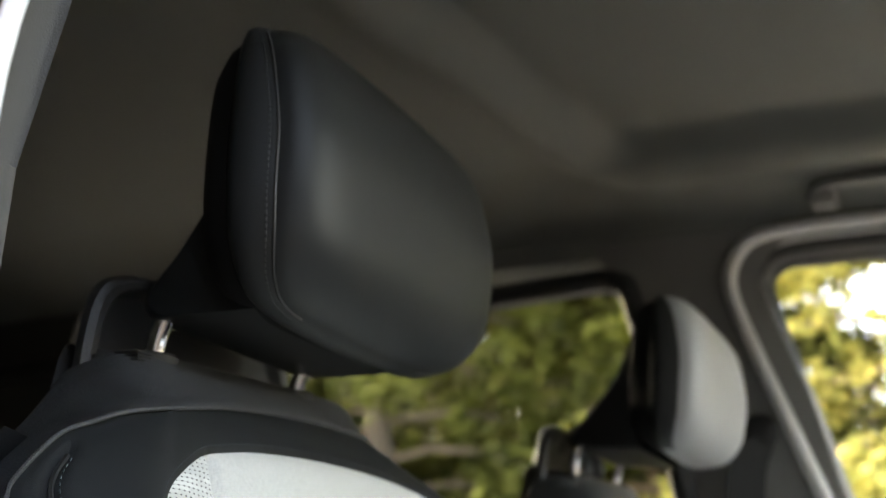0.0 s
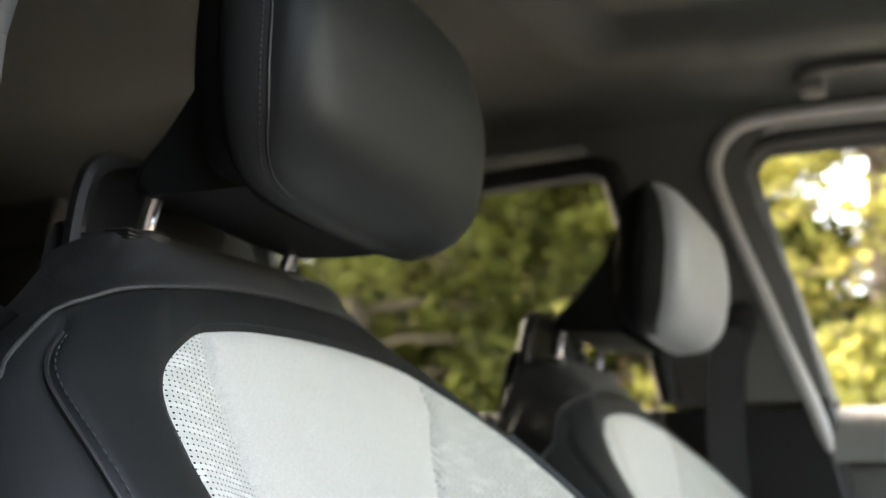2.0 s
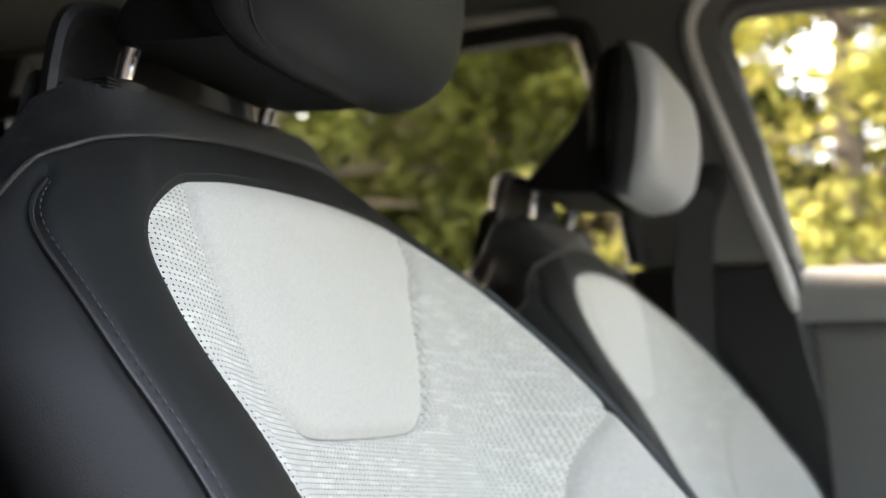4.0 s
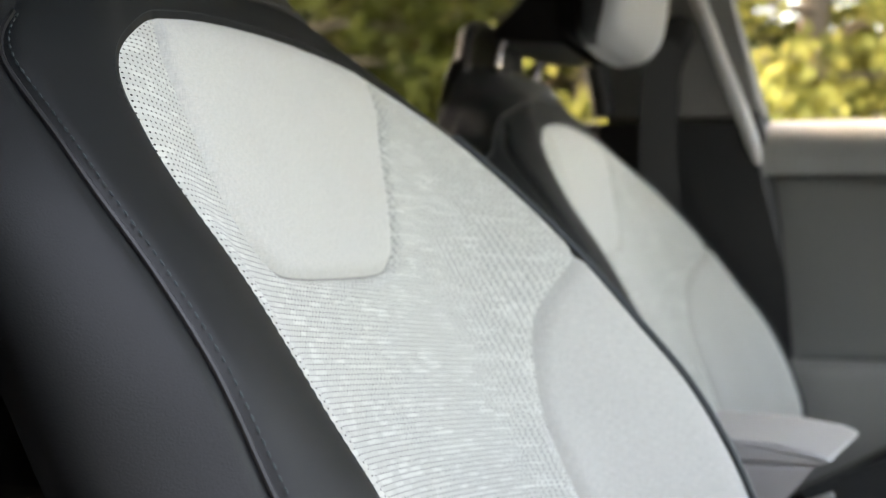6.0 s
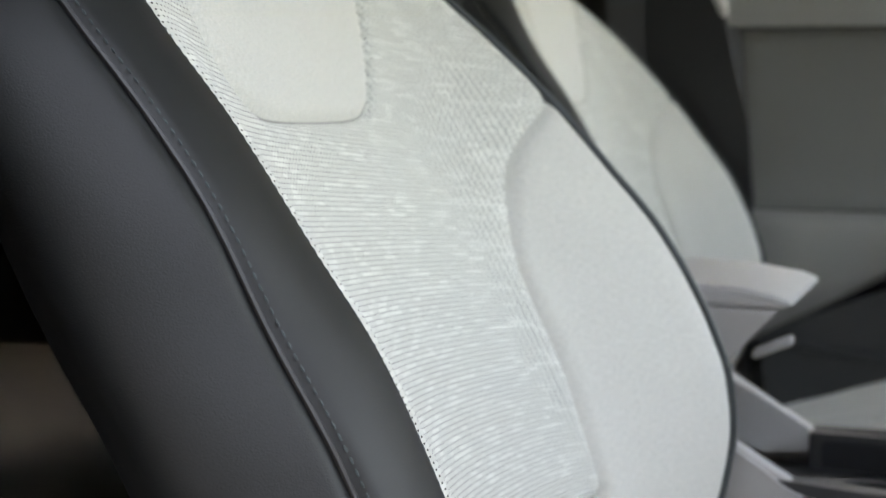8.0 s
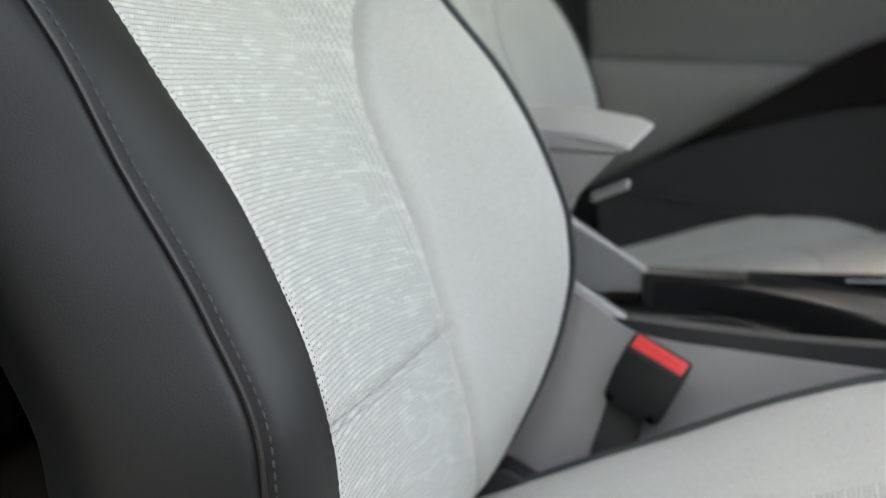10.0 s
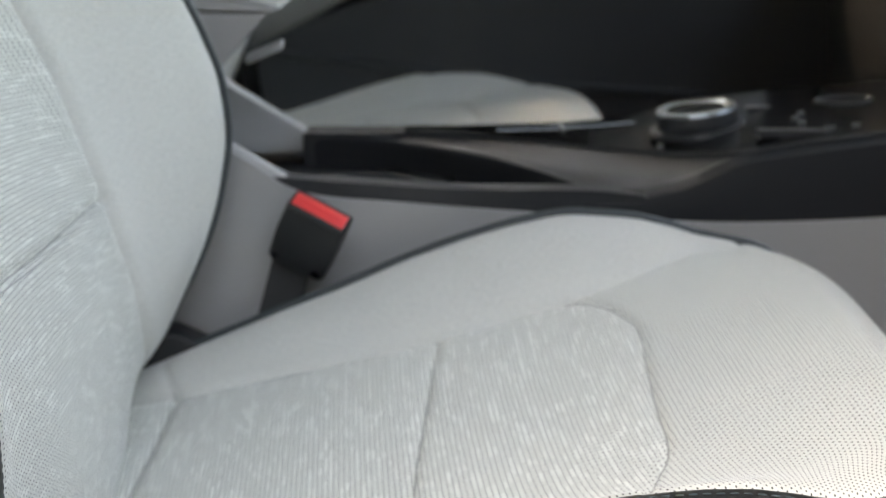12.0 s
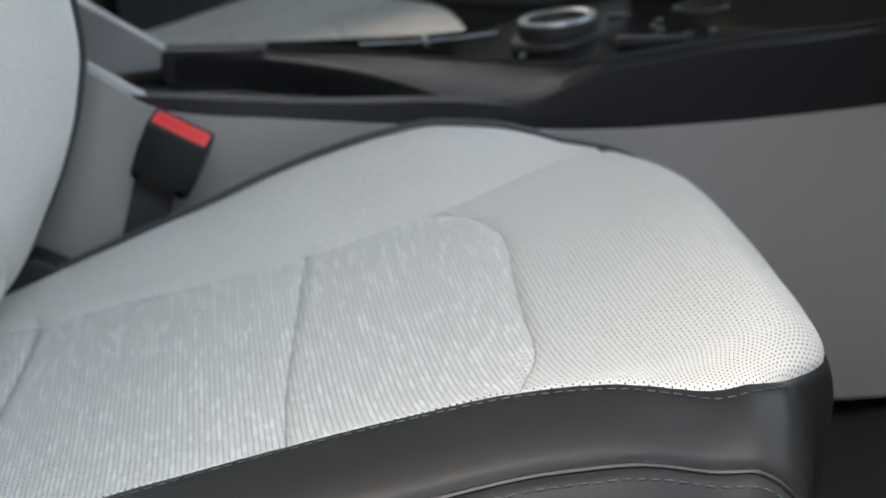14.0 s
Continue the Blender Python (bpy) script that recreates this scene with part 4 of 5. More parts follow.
def far_side():
    y = 0.70
    # pillar between the two doors
    bm = bmesh.new()
    outline = [(-0.470, 1.520), (-0.455, 1.482), (-0.425, 1.468), (-0.408, 1.40), (-0.352, 1.145), (-0.150, 1.145), (-0.196, 1.30), (-0.246, 1.43), (-0.254, 1.462), (-0.236, 1.490), (-0.20, 1.500), (-0.20, 1.520)]
    slab(bm, outline, "y", 0.655, 0.74, 0.008)
    tagged(part("pillar_trim", bm, PILLAR), "warm grey plastic pillar trim between the doors", "pillar", kind="structure")
    bm = bmesh.new()
    slab(bm, [(-0.36, 1.141), (-0.165, 1.141), (-0.125, 0.95), (-0.07, 0.36), (-0.40, 0.36), (-0.37, 0.95)], "y", 0.650, 0.74, 0.008)
    tagged(part("lower_pillar_trim", bm, BLACK_PLASTIC), "black lower pillar trim", "pillar", kind="structure")
    # rail over the windows
    bm = bmesh.new()
    rail = [(0.66, 1.50), (0.655, 1.53), (0.69, 1.56), (0.76, 1.56), (0.76, 1.487), (0.70, 1.484)]
    slab(bm, rail, "x", -1.7, 0.95, 0.006)
    tagged(part("roof_rail_trim", bm, HEADLINER), "grey cloth rail over the doors", "trim", kind="structure")
    # front door's window: pale seal, grey frame, black rubber
    edge = spline(WINDOW_EDGE, 8)
    pale = spline([(-0.158, 1.085), (-0.173, 1.133), (-0.200, 1.203), (-0.226, 1.272), (-0.2455, 1.322), (-0.267, 1.378), (-0.282, 1.425), (-0.284, 1.458), (-0.268, 1.490), (-0.232, 1.5075), (-0.14, 1.512), (0.0, 1.511), (0.15, 1.503), (0.45, 1.458), (0.70, 1.375)], 8)
    for name, line, r, mat, dy, label in (("door_seal", pale, 0.0095, SEAL_PALE, 0.652, "pale grey bulging door seal"), ("window_frame", offset_line(edge, 0.006), 0.014, TRIM_DARK, 0.674, "grey window frame"),
                                          ("window_frame", offset_line(edge, 0.015), 0.0045, SEAL_PALE, 0.664, "satin grey bead of the window frame"), ("window_rubber", offset_line(edge, -0.006), 0.008, SEAL, 0.686, "black window rubber")):
        bm = bmesh.new()
        tube(bm, [(p[0], dy, p[1]) for p in line], [r * min(1.0, 0.5 + 0.1 * i) for i in range(len(line))], 10)
        tagged(part(name, bm, mat), label, "trim", kind="structure")
    # rear window's frame
    bm = bmesh.new()
    tube(bm, [(p[0], 0.664, p[1]) for p in spline([(-1.5, 1.405), (-1.0, 1.445), (-0.62, 1.460), (-0.47, 1.468), (-0.437, 1.464), (-0.418, 1.445), (-0.39, 1.33), (-0.35, 1.15)], 8)], 0.018, 8)
    tagged(part("window_rubber", bm, SEAL), "black rubber round the rear window", "trim", kind="structure")
    bm = bmesh.new()
    tube(bm, [(x, 0.662, z) for x, z in spline([(-0.166, 1.15), (-0.150, 1.08), (-0.135, 0.95), (-0.115, 0.75), (-0.09, 0.45)], 6)], 0.010, 8)
    tagged(part("door_gap_rubber", bm, SEAL), "black rubber in the gap beside the door", "trim", kind="structure")
    # window panes
    for name, mat, label, pts in (("window_1", GLASS, "clear side window glass", [(-0.165, 1.12), (-0.246, 1.44), (-0.235, 1.47), (0.0, 1.483), (0.45, 1.43), (0.75, 1.30), (0.85, 1.12)]), ("window_2", PRIVACY_GLASS, "tinted rear side window glass", [(-0.35, 1.13), (-0.42, 1.46), (-0.45, 1.48), (-1.0, 1.46), (-1.35, 1.40), (-1.3, 1.13)])):
        bm = bmesh.new()
        slab(bm, pts, "y", 0.712, 0.716)
        ob = tagged(part(name, bm, mat, smooth=False), label, "window", kind="structure")
        ob.visible_shadow = mat is PRIVACY_GLASS
    # rear door and quarter, in the shade
    bm = bmesh.new()
    slab(bm, [(-1.45, 1.145), (-0.37, 1.145), (-0.37, 0.36), (-1.45, 0.36)], "y", 0.68, 0.75, 0.01)
    tagged(part("rear_door", bm, TRIM_DARK), "dark rear door panel", "door", kind="structure")
    bm = bmesh.new()
    slab(bm, [(-1.30, 1.52), (-1.35, 1.40), (-1.28, 1.14), (-1.28, 0.36), (-1.95, 0.36), (-1.95, 1.56)], "y", 0.66, 0.75, 0.01)
    tagged(part("rear_quarter_trim", bm, TRIM_DARK), "dark rear quarter trim", "trim", kind="structure")


def far_door():
    door = thing("front_door", "grey front door panel with black lower sweep", "car door")
    # upper roll
    bm = bmesh.new()
    prof = spline([(0.735, 1.125), (0.715, 1.141), (0.685, 1.140), (0.660, 1.122), (0.650, 1.095), (0.652, 1.072)], 5)
    rows = [[bm.verts.new((x, p[0], p[1] - 0.02 * max(0, x - 0.3))) for p in prof] for x in np.linspace(-0.155, 1.0, 30)]
    for a, b in zip(rows, rows[1:]):
        for k in range(len(prof) - 1):
            bm.faces.new((a[k], a[k + 1], b[k + 1], b[k]))
    part("door_top", bm, DOOR_GREY, door, "pale grey soft door top")
    bm = bmesh.new()
    slab(bm, [(-0.15, 1.12), (1.0, 1.10), (1.0, 0.36), (-0.09, 0.36), (-0.12, 0.7)], "y", 0.690, 0.730, 0.005)
    part("door_shell", bm, TRIM_DARK, door)
    # cloth field
    bm = bmesh.new()
    prof = spline([(0.655, 1.069), (0.668, 1.055), (0.676, 1.0), (0.676, 0.90), (0.668, 0.862), (0.655, 0.850)], 5)
    rows = [[bm.verts.new((x, p[0], p[1])) for p in prof] for x in np.linspace(-0.145, 1.0, 24)]
    for a, b in zip(rows, rows[1:]):
        for k in range(len(prof) - 1):
            bm.faces.new((a[k], a[k + 1], b[k + 1], b[k]))
    part("door_cloth", bm, DOOR_CLOTH, door, "grey cloth door field")
    # armrest field
    bm = bmesh.new()
    prof = spline([(0.655, 0.848), (0.648, 0.843), (0.640, 0.825), (0.642, 0.76), (0.650, 0.68)], 5)
    rows = [[bm.verts.new((x, p[0], p[1])) for p in prof] for x in np.linspace(-0.13, 1.0, 24)]
    for a, b in zip(rows, rows[1:]):
        for k in range(len(prof) - 1):
            bm.faces.new((a[k], a[k + 1], b[k + 1], b[k]))
    part("door_armrest", bm, DOOR_GREY, door, "grey door armrest")
    # black sweep that rises towards the front, with its thin rim
    bm = bmesh.new()
    sweep = [(-0.12, 0.682), (-0.059, 0.717), (0.039, 0.774), (0.174, 0.857), (0.238, 0.888), (0.32, 0.915), (0.45, 0.94), (0.70, 0.96), (1.0, 0.97)]
    line = [tuple(p) for p in spline(sweep, 6)]
    slab(bm, line + [(1.0, 0.42), (-0.09, 0.42)], "y", 0.600, 0.66, 0.006)
    part("door_pocket", bm, GLOSS_BLACK, door, "gloss black lower door sweep")
    bm = bmesh.new()
    low = [tuple(p) for p in spline([(-0.10, 0.695), (-0.043, 0.724), (0.041, 0.758), (0.161, 0.794), (0.262, 0.809), (0.343, 0.812), (0.6, 0.815), (1.0, 0.815)], 6)]
    slab(bm, low + [(1.0, 0.42), (-0.06, 0.42)], "y", 0.588, 0.602, 0.004)
    part("door_inlay", bm, SATIN_BLACK, door, "satin black inlay")
    bm = bmesh.new()
    tube(bm, [(x, 0.588, z) for x, z in low], 0.0035, 6)
    part("door_rim", bm, SATIN_BLACK, door)
    bm = bmesh.new()
    tube(bm, [(x, 0.586, z) for x, z in spline([(-0.09, 0.696), (0.101, 0.675), (0.171, 0.668), (0.357, 0.652), (1.0, 0.62)], 6)], 0.006, 6)
    part("door_crease", bm, SATIN_BLACK, door)
    bm = bmesh.new()
    tube(bm, [(p[0], p[1], p[2]) for p in spline([(0.318, 0.600, 0.866), (0.325, 0.580, 0.860), (0.37, 0.570, 0.862), (0.46, 0.575, 0.87), (0.50, 0.60, 0.875)], 6)], 0.026, 14, 0.7)
    part("pull_handle", bm, GREY_SKIN, door, "pale grey door pull")


def grab_handle():
    h = thing("grab_handle", "grey plastic grab handle folded against the headliner", "grab handle")
    bm = bmesh.new()
    tube(bm, spline([(-0.170, 0.618, 1.535), (-0.160, 0.606, 1.545), (-0.135, 0.600, 1.548), (-0.06, 0.598, 1.547), (0.02, 0.60, 1.545), (0.045, 0.608, 1.54), (0.05, 0.62, 1.53)], 6), 0.0105, 10, 0.75)
    part("grip", bm, PILLAR, h)
    for x in (-0.155, 0.04):
        bm = bmesh.new()
        box(bm, (x - 0.016, 0.600, 1.522), (x + 0.016, 0.640, 1.552), 0.007)
        part("mount", bm, PILLAR, h)


def seat_belt():
    belt = thing("seat_belt", "black seat belt hanging on the pillar", "seat belt")
    bm = bmesh.new()
    lathe(bm, [(0.010, -0.004), (0.020, -0.004), (0.023, 0.0), (0.023, 0.005), (0.018, 0.009), (0.008, 0.010)], pose(-0.258, 0.652, 1.250, 90), 24)
    part("guide", bm, BLACK_PLASTIC, belt)
    bm = bmesh.new()
    ribbon(bm, spline([(-0.262, 0.643, 1.243), (-0.268, 0.640, 1.222), (-0.277, 0.639, 1.190), (-0.280, 0.638, 1.11), (-0.277, 0.636, 1.04), (-0.270, 0.632, 0.80), (-0.262, 0.632, 0.50)], 6), (1, 0.25, 0.1), 0.048, 0.0016)
    part("webbing", bm, BELT, belt)


def console():
    con = thing("centre_console", "grey and black console between the front seats", "console")
    top = spline([(-0.30, 0.80), (-0.16, 0.775), (-0.071, 0.724), (-0.026, 0.697), (0.053, 0.689), (0.161, 0.681), (0.272, 0.675), (0.363, 0.676), (0.486, 0.684), (0.75, 0.71)], 6)
    for name, a, b in (("side_panel", -0.118, -0.108), ("side_panel", 0.108, 0.118)):
        bm = bmesh.new()
        slab(bm, [tuple(p) for p in top] + [(0.75, 0.43), (-0.30, 0.43)], "y", a, b, 0.002)
        part(name, bm, GREY_PLASTIC, con, "warm grey console side")
    # rear bin walls, pale
    for a, b in ((-0.113, -0.096), (0.085, 0.106)):
        bm = bmesh.new()
        slab(bm, [(-0.30, 0.80), (-0.16, 0.778), (-0.075, 0.729), (-0.026, 0.7005), (-0.028, 0.682), (-0.30, 0.66)], "y", a, b, 0.004)
        part("bin_rim", bm, GREY_SKIN, con, "pale grey rim of the console bin")
    # tray floor with two open cup wells
    bm = bmesh.new()
    box(bm, (-0.30, -0.104, 0.655), (-0.0205, 0.100, 0.671), 0.002)
    box(bm, (0.1755, -0.104, 0.655), (0.26, 0.100, 0.671), 0.002)
    for x in (0.028, 0.126):
        n = 32
        hole, rim = [], []
        for k in range(n):
            c, q = math.cos(2 * math.pi * (k + 0.5) / n), math.sin(2 * math.pi * (k + 0.5) / n)
            hole.append((x + 0.040 * c, 0.040 * q))
            f = max(abs(c), abs(q))
            rim.append((x + 0.049 * c / f, -0.002 + 0.102 * q / f))
        loops = [[bm.verts.new((*p, h)) for p in pts] for pts, h in ((rim, 0.671), (hole, 0.671), ([(x + (p[0] - x) * 0.86, p[1] * 0.86) for p in hole], 0.612))]
        for a, b in zip(loops, loops[1:]):
            for k in range(n):
                bm.faces.new((a[k], a[(k + 1) % n], b[(k + 1) % n], b[k]))
        bm.faces.new(loops[-1])
    part("tray_floor", bm, BLACK_PLASTIC, con)
    for x in (0.028, 0.126):
        bm = bmesh.new()
        rimline = [(x + 0.0415 * math.cos(q), 0.0415 * math.sin(q), 0.672) for q in np.linspace(0, 2 * math.pi, 41)]
        tube(bm, rimline, 0.0022, 8)
        part("cup_ring", bm, SATIN_BLACK, con, "satin black cup holder ring")
    # tray walls, tapering into the fascia
    near = spline([(-0.060, 0.709), (0.011, 0.7035), (0.097, 0.699), (0.188, 0.6985), (0.235, 0.694)], 6)
    bm = bmesh.new()
    slab(bm, [(x, z) for x, z in near] + [(x, z - 0.034) for x, z in near[::-1]], "y", -0.1135, -0.094, 0.004)
    part("near_rail", bm, SATIN_BLACK, con, "satin black tray rail")
    bm = bmesh.new()
    far = spline([(-0.030, 0.7005), (0.02, 0.7002), (0.06, 0.6995)], 6)
    slab(bm, [(x, z) for x, z in far] + [(x, z - 0.075) for x, z in far[::-1]], "y", 0.078, 0.108, 0.004)
    part("far_rail", bm, SATIN_BLACK, con, "satin black tray rail")
    # fascia: a raised deck whose near edge sweeps from the tray's far side to the flank, and a hollow slope down to the tray's lip
    def deck_z(x):
        return float(np.interp(x, [-0.03, 0.10, 0.2, 0.26, 0.318, 0.40, 0.486, 0.75], [0.701, 0.702, 0.7055, 0.711, 0.727, 0.739, 0.747, 0.775]))

    deck_edge = curve([-0.03, 0.05, 0.10, 0.14, 0.20, 0.26, 0.29, 0.315, 0.75], [0.094, 0.084, 0.066, 0.042, 0.003, -0.048, -0.084, -0.1035, -0.1045])
    hole_edge = curve([-0.03, 0.03, 0.08, 0.13, 0.165, 0.182, 0.20, 0.75], [0.080, 0.070, 0.046, 0.0, -0.052, -0.083, -0.1035, -0.1045])

    def section(x):
        ye, yh, ze = float(deck_edge(x)), float(hole_edge(x)), deck_z(x)
        b = min(1.0, max(0.0, (x - 0.215) / 0.095))
        b = b * b * (3 - 2 * b)
        lip = 0.6965 * (1 - b) + ze * b
        low = float(np.interp(x, [0.10, 0.2, 0.272, 0.363, 0.486, 0.75], [0.64, 0.672, 0.668, 0.669, 0.677, 0.70]))
        hole = x < 0.186
        near = [(x, yh, 0.655), (x, yh - 0.0005, 0.69), (x, yh, lip - 0.002)] if hole else [(x, -0.1145, low), (x, -0.1145, low + 0.6 * (lip - low)), (x, -0.112, lip - 0.005)]
        span = ye - yh
        slope = [(x, yh + span * q + 0.002 * (1 - q), lip + (ze - lip) * (0.35 * q + 0.65 * q ** 2.2) - 0.004 * math.sin(math.pi * q) * min(1.0, abs(span) / 0.03)) for q in (0.0, 0.06, 0.14, 0.25, 0.4, 0.55, 0.7, 0.82, 0.92, 0.97, 1.0)]
        return near + slope + [(x, ye + 0.004, ze + 0.0005), (x, 0.106, ze), (x, 0.112, ze - 0.006), (x, 0.114, low)]
    xs = np.unique(np.r_[np.linspace(-0.03, 0.1855, 34), np.linspace(0.1862, 0.33, 40), np.linspace(0.34, 0.75, 20)])
    bm = bmesh.new()
    rows = [[bm.verts.new(p) for p in section(x)] for x in xs]
    for x0, x1, a, b in zip(xs, xs[1:], rows, rows[1:]):
        for j in range(len(a) - 1):
            if j < 2 and x0 < 0.186 <= x1:
                continue
            bm.faces.new((a[j], a[j + 1], b[j + 1], b[j]))
    part("fascia", bm, FASCIA, con, "satin black console fascia")
    # gloss deck
    bm = bmesh.new()
    rows = []
    for x in np.linspace(0.06, 0.75, 60):
        y0, z = float(deck_edge(x)) + 0.003, deck_z(x)
        rows.append([bm.verts.new(p) for p in ((x, y0, z - 0.001), (x, y0, z + 0.002), (x, 0.5 * (y0 + 0.10), z + 0.0025), (x, 0.100, z + 0.002), (x, 0.100, z - 0.001))])
    for a, b in zip(rows, rows[1:]):
        for j in range(4):
            bm.faces.new((a[j], a[j + 1], b[j + 1], b[j]))
    part("deck", bm, GLOSS_BLACK, con, "gloss black control deck")
    bm = bmesh.new()
    tube(bm, [(x, float(deck_edge(x)) + 0.002, deck_z(x) + 0.001) for x in np.linspace(0.06, 0.75, 60)], 0.0016, 6)
    part("deck_trim", bm, SATIN_BLACK, con, "satin edge of the deck")
    # rotary selector
    m = pose(0.300, 0.0, 0.723, 0, -9, 0)
    knob = part("knob_base", lathe_mesh([(0.020, -0.006), (0.039, -0.004), (0.0405, 0.001), (0.039, 0.0035), (0.031, 0.0045)], m), SATIN_BLACK, con, "satin black foot of the dial")
    side = bmesh.new()
    prof = [(0.030, 0.004), (0.0328, 0.0055), (0.0335, 0.0155), (0.0325, 0.0165)]
    lathe(side, prof, m, 96)
    for i, v in enumerate(side.verts):
        if i % 2 and 96 <= i < 288:
            loc = m.inverted() @ v.co
            loc.x *= 0.975
            loc.y *= 0.975
            v.co = m @ loc
    part("knob_grip", side, SATIN_BLACK, con, "ridged black dial")
    part("knob_rim", lathe_mesh([(0.0325, 0.0165), (0.0335, 0.0172), (0.0325, 0.019), (0.0285, 0.0195), (0.0245, 0.0168)], m), ALU, con, "brushed metal dial rim")
    part("knob_cap", lathe_mesh([(0.0243, 0.0160), (0.0243, 0.0176), (0.022, 0.0171), (0.010, 0.0171)], m), GLOSS_BLACK, con, "gloss black dial centre")
    # touch strip and small buttons on the deck
    for x, y, w, d, mat in ((0.372, -0.076, 0.090, 0.012, SATIN_BLACK), (0.352, -0.076, 0.010, 0.003, ALU), (0.385, -0.076, 0.008, 0.003, ALU), (0.405, -0.077, 0.006, 0.003, ALU), (0.372, -0.030, 0.005, 0.004, ALU),
                            (0.382, -0.014, 0.005, 0.004, ALU), (0.372, -0.047, 0.006, 0.003, ALU), (0.36, 0.03, 0.020, 0.008, SATIN_BLACK), (0.262, -0.030, 0.005, 0.003, ALU)):
        z = deck_z(x) + (0.0025 if mat is SATIN_BLACK else 0.004)
        bm = bmesh.new()
        box(bm, (x - w / 2, y - d / 2, z - 0.004), (x + w / 2, y + d / 2, z + 0.0015), 0.0006)
        part("button", bm, mat, con)
    bm = bmesh.new()
    ring = [(0.43 + 0.024 * math.cos(a), 0.02 + 0.016 * math.sin(a), deck_z(0.43 + 0.024 * math.cos(a)) + 0.003) for a in np.linspace(0, 2 * math.pi, 30)]
    tube(bm, ring, 0.0016, 6)
    part("button_ring", bm, SATIN_BLACK, con, "satin black ring round a button")
    bm = bmesh.new()
    tube(bm, [(x, 0.070, deck_z(x) + 0.0028) for x in (0.14, 0.18, 0.22, 0.262)], 0.0009, 5)
    part("deck_line", bm, ALU, con)
    bm = bmesh.new()
    box(bm, (0.196, 0.058, deck_z(0.198) + 0.001), (0.199, 0.080, deck_z(0.198) + 0.0055), 0.0006)
    part("deck_tick", bm, ALU, con)
    return con


def lathe_mesh(profile, m, sides=48):
    bm = bmesh.new()
    lathe(bm, profile, m, sides)
    return bm


def armrest():
    arm = thing("armrest", "pale grey wedge armrest lid raised over the console", "armrest")
    bm = bmesh.new()
    slab(bm, [(-0.36, 0.836), (-0.13, 0.8415), (-0.075, 0.8395), (-0.040, 0.8350), (-0.029, 0.8310), (-0.027, 0.8275), (-0.034, 0.8245), (-0.36, 0.826)], "y", -0.086, 0.086, 0.004, 3)
    for v in bm.verts:
        if v.co.x > -0.08:
            v.co.x -= 0.015 * min(1.0, (v.co.x + 0.08) / 0.04) * max(0.0, min(1.0, (0.02 - v.co.y) / 0.10))
    part("lid_pad", bm, GREY_SKIN, arm, "pale grey padded lid")
    bm = bmesh.new()
    slab(bm, [(-0.36, 0.8255), (-0.052, 0.8240), (-0.060, 0.8145), (-0.088, 0.7800), (-0.13, 0.752), (-0.20, 0.740), (-0.36, 0.740)], "y", -0.084, 0.084, 0.004, 3)
    part("lid_body", bm, GREY_PLASTIC, arm, "warm grey lid body")
    bm = bmesh.new()
    box(bm, (-0.075, -0.014, 0.782), (-0.042, 0.016, 0.7875), 0.003, Matrix.Translation((-0.055, 0, 0.785)) @ pose(0, 0, 0, 0, -24, 0) @ Matrix.Translation((0.055, 0, -0.785)))
    part("latch", bm, GREY_SKIN, arm, "pale grey release latch")
    bm = bmesh.new()
    box(bm, (-0.36, -0.075, 0.70), (-0.27, 0.075, 0.78), 0.01)
    part("hinge_block", bm, GREY_PLASTIC, arm)


def buckle():
    b = thing("seat_belt_buckle", "black seat belt buckle with a red release button", "buckle")
    ex = Vector((0.038, -0.010, -0.018)).normalized()
    ez = Vector((0.40, -0.46, 0.80))
    ez = (ez - ex * ez.dot(ex)).normalized()
    ey = ez.cross(ex)
    m = Matrix.Translation((-0.021, -0.140, 0.667)) @ Matrix((ex, ey, ez)).transposed().to_4x4()
    bm = bmesh.new()
    slab(bm, [(-0.0225, 0.030), (-0.0215, 0.0315), (0.0220, 0.0315), (0.0230, 0.030), (0.0232, 0.010), (0.0222, -0.0190), (0.0190, -0.0225), (-0.0190, -0.0240), (-0.0228, -0.0210), (-0.0232, 0.008)], "y", -0.011, 0.011, 0.003, 3)
    for v in bm.verts:
        v.co = m @ v.co
    part("housing", bm, BLACK_PLASTIC, b)
    bm = bmesh.new()
    box(bm, (-0.0200, -0.0088, 0.028), (0.0210, 0.0050, 0.0335), 0.0012, m)
    part("button", bm, RED, b, "bright red release button")
    bm = bmesh.new()
    box(bm, (-0.0165, -0.0040, 0.0325), (0.0175, 0.0012, 0.0345), 0.0008, m)
    part("button_bar", bm, RED, b)
    for x, z in ((-0.0175, -0.0188), (0.0160, -0.0172)):
        bm = bmesh.new()
        lathe(bm, [(0.0012, 0.0), (0.0030, 0.0), (0.0030, 0.0012), (0.0020, 0.0012), (0.0016, 0.0004)], m @ pose(x, -0.0110, z, 90), 16)
        part("screw", bm, GLOSS_BLACK, b)
    bm = bmesh.new()
    top = m @ Vector((-0.005, 0.001, -0.030))
    ribbon(bm, [m @ Vector((-0.004, 0.0, -0.014)), top] + [top + Vector(d) for d in ((-0.005, -0.003, -0.020), (-0.013, -0.006, -0.050), (-0.020, -0.006, -0.100))], ex, 0.030, 0.004)
    part("strap", bm, BELT, b)


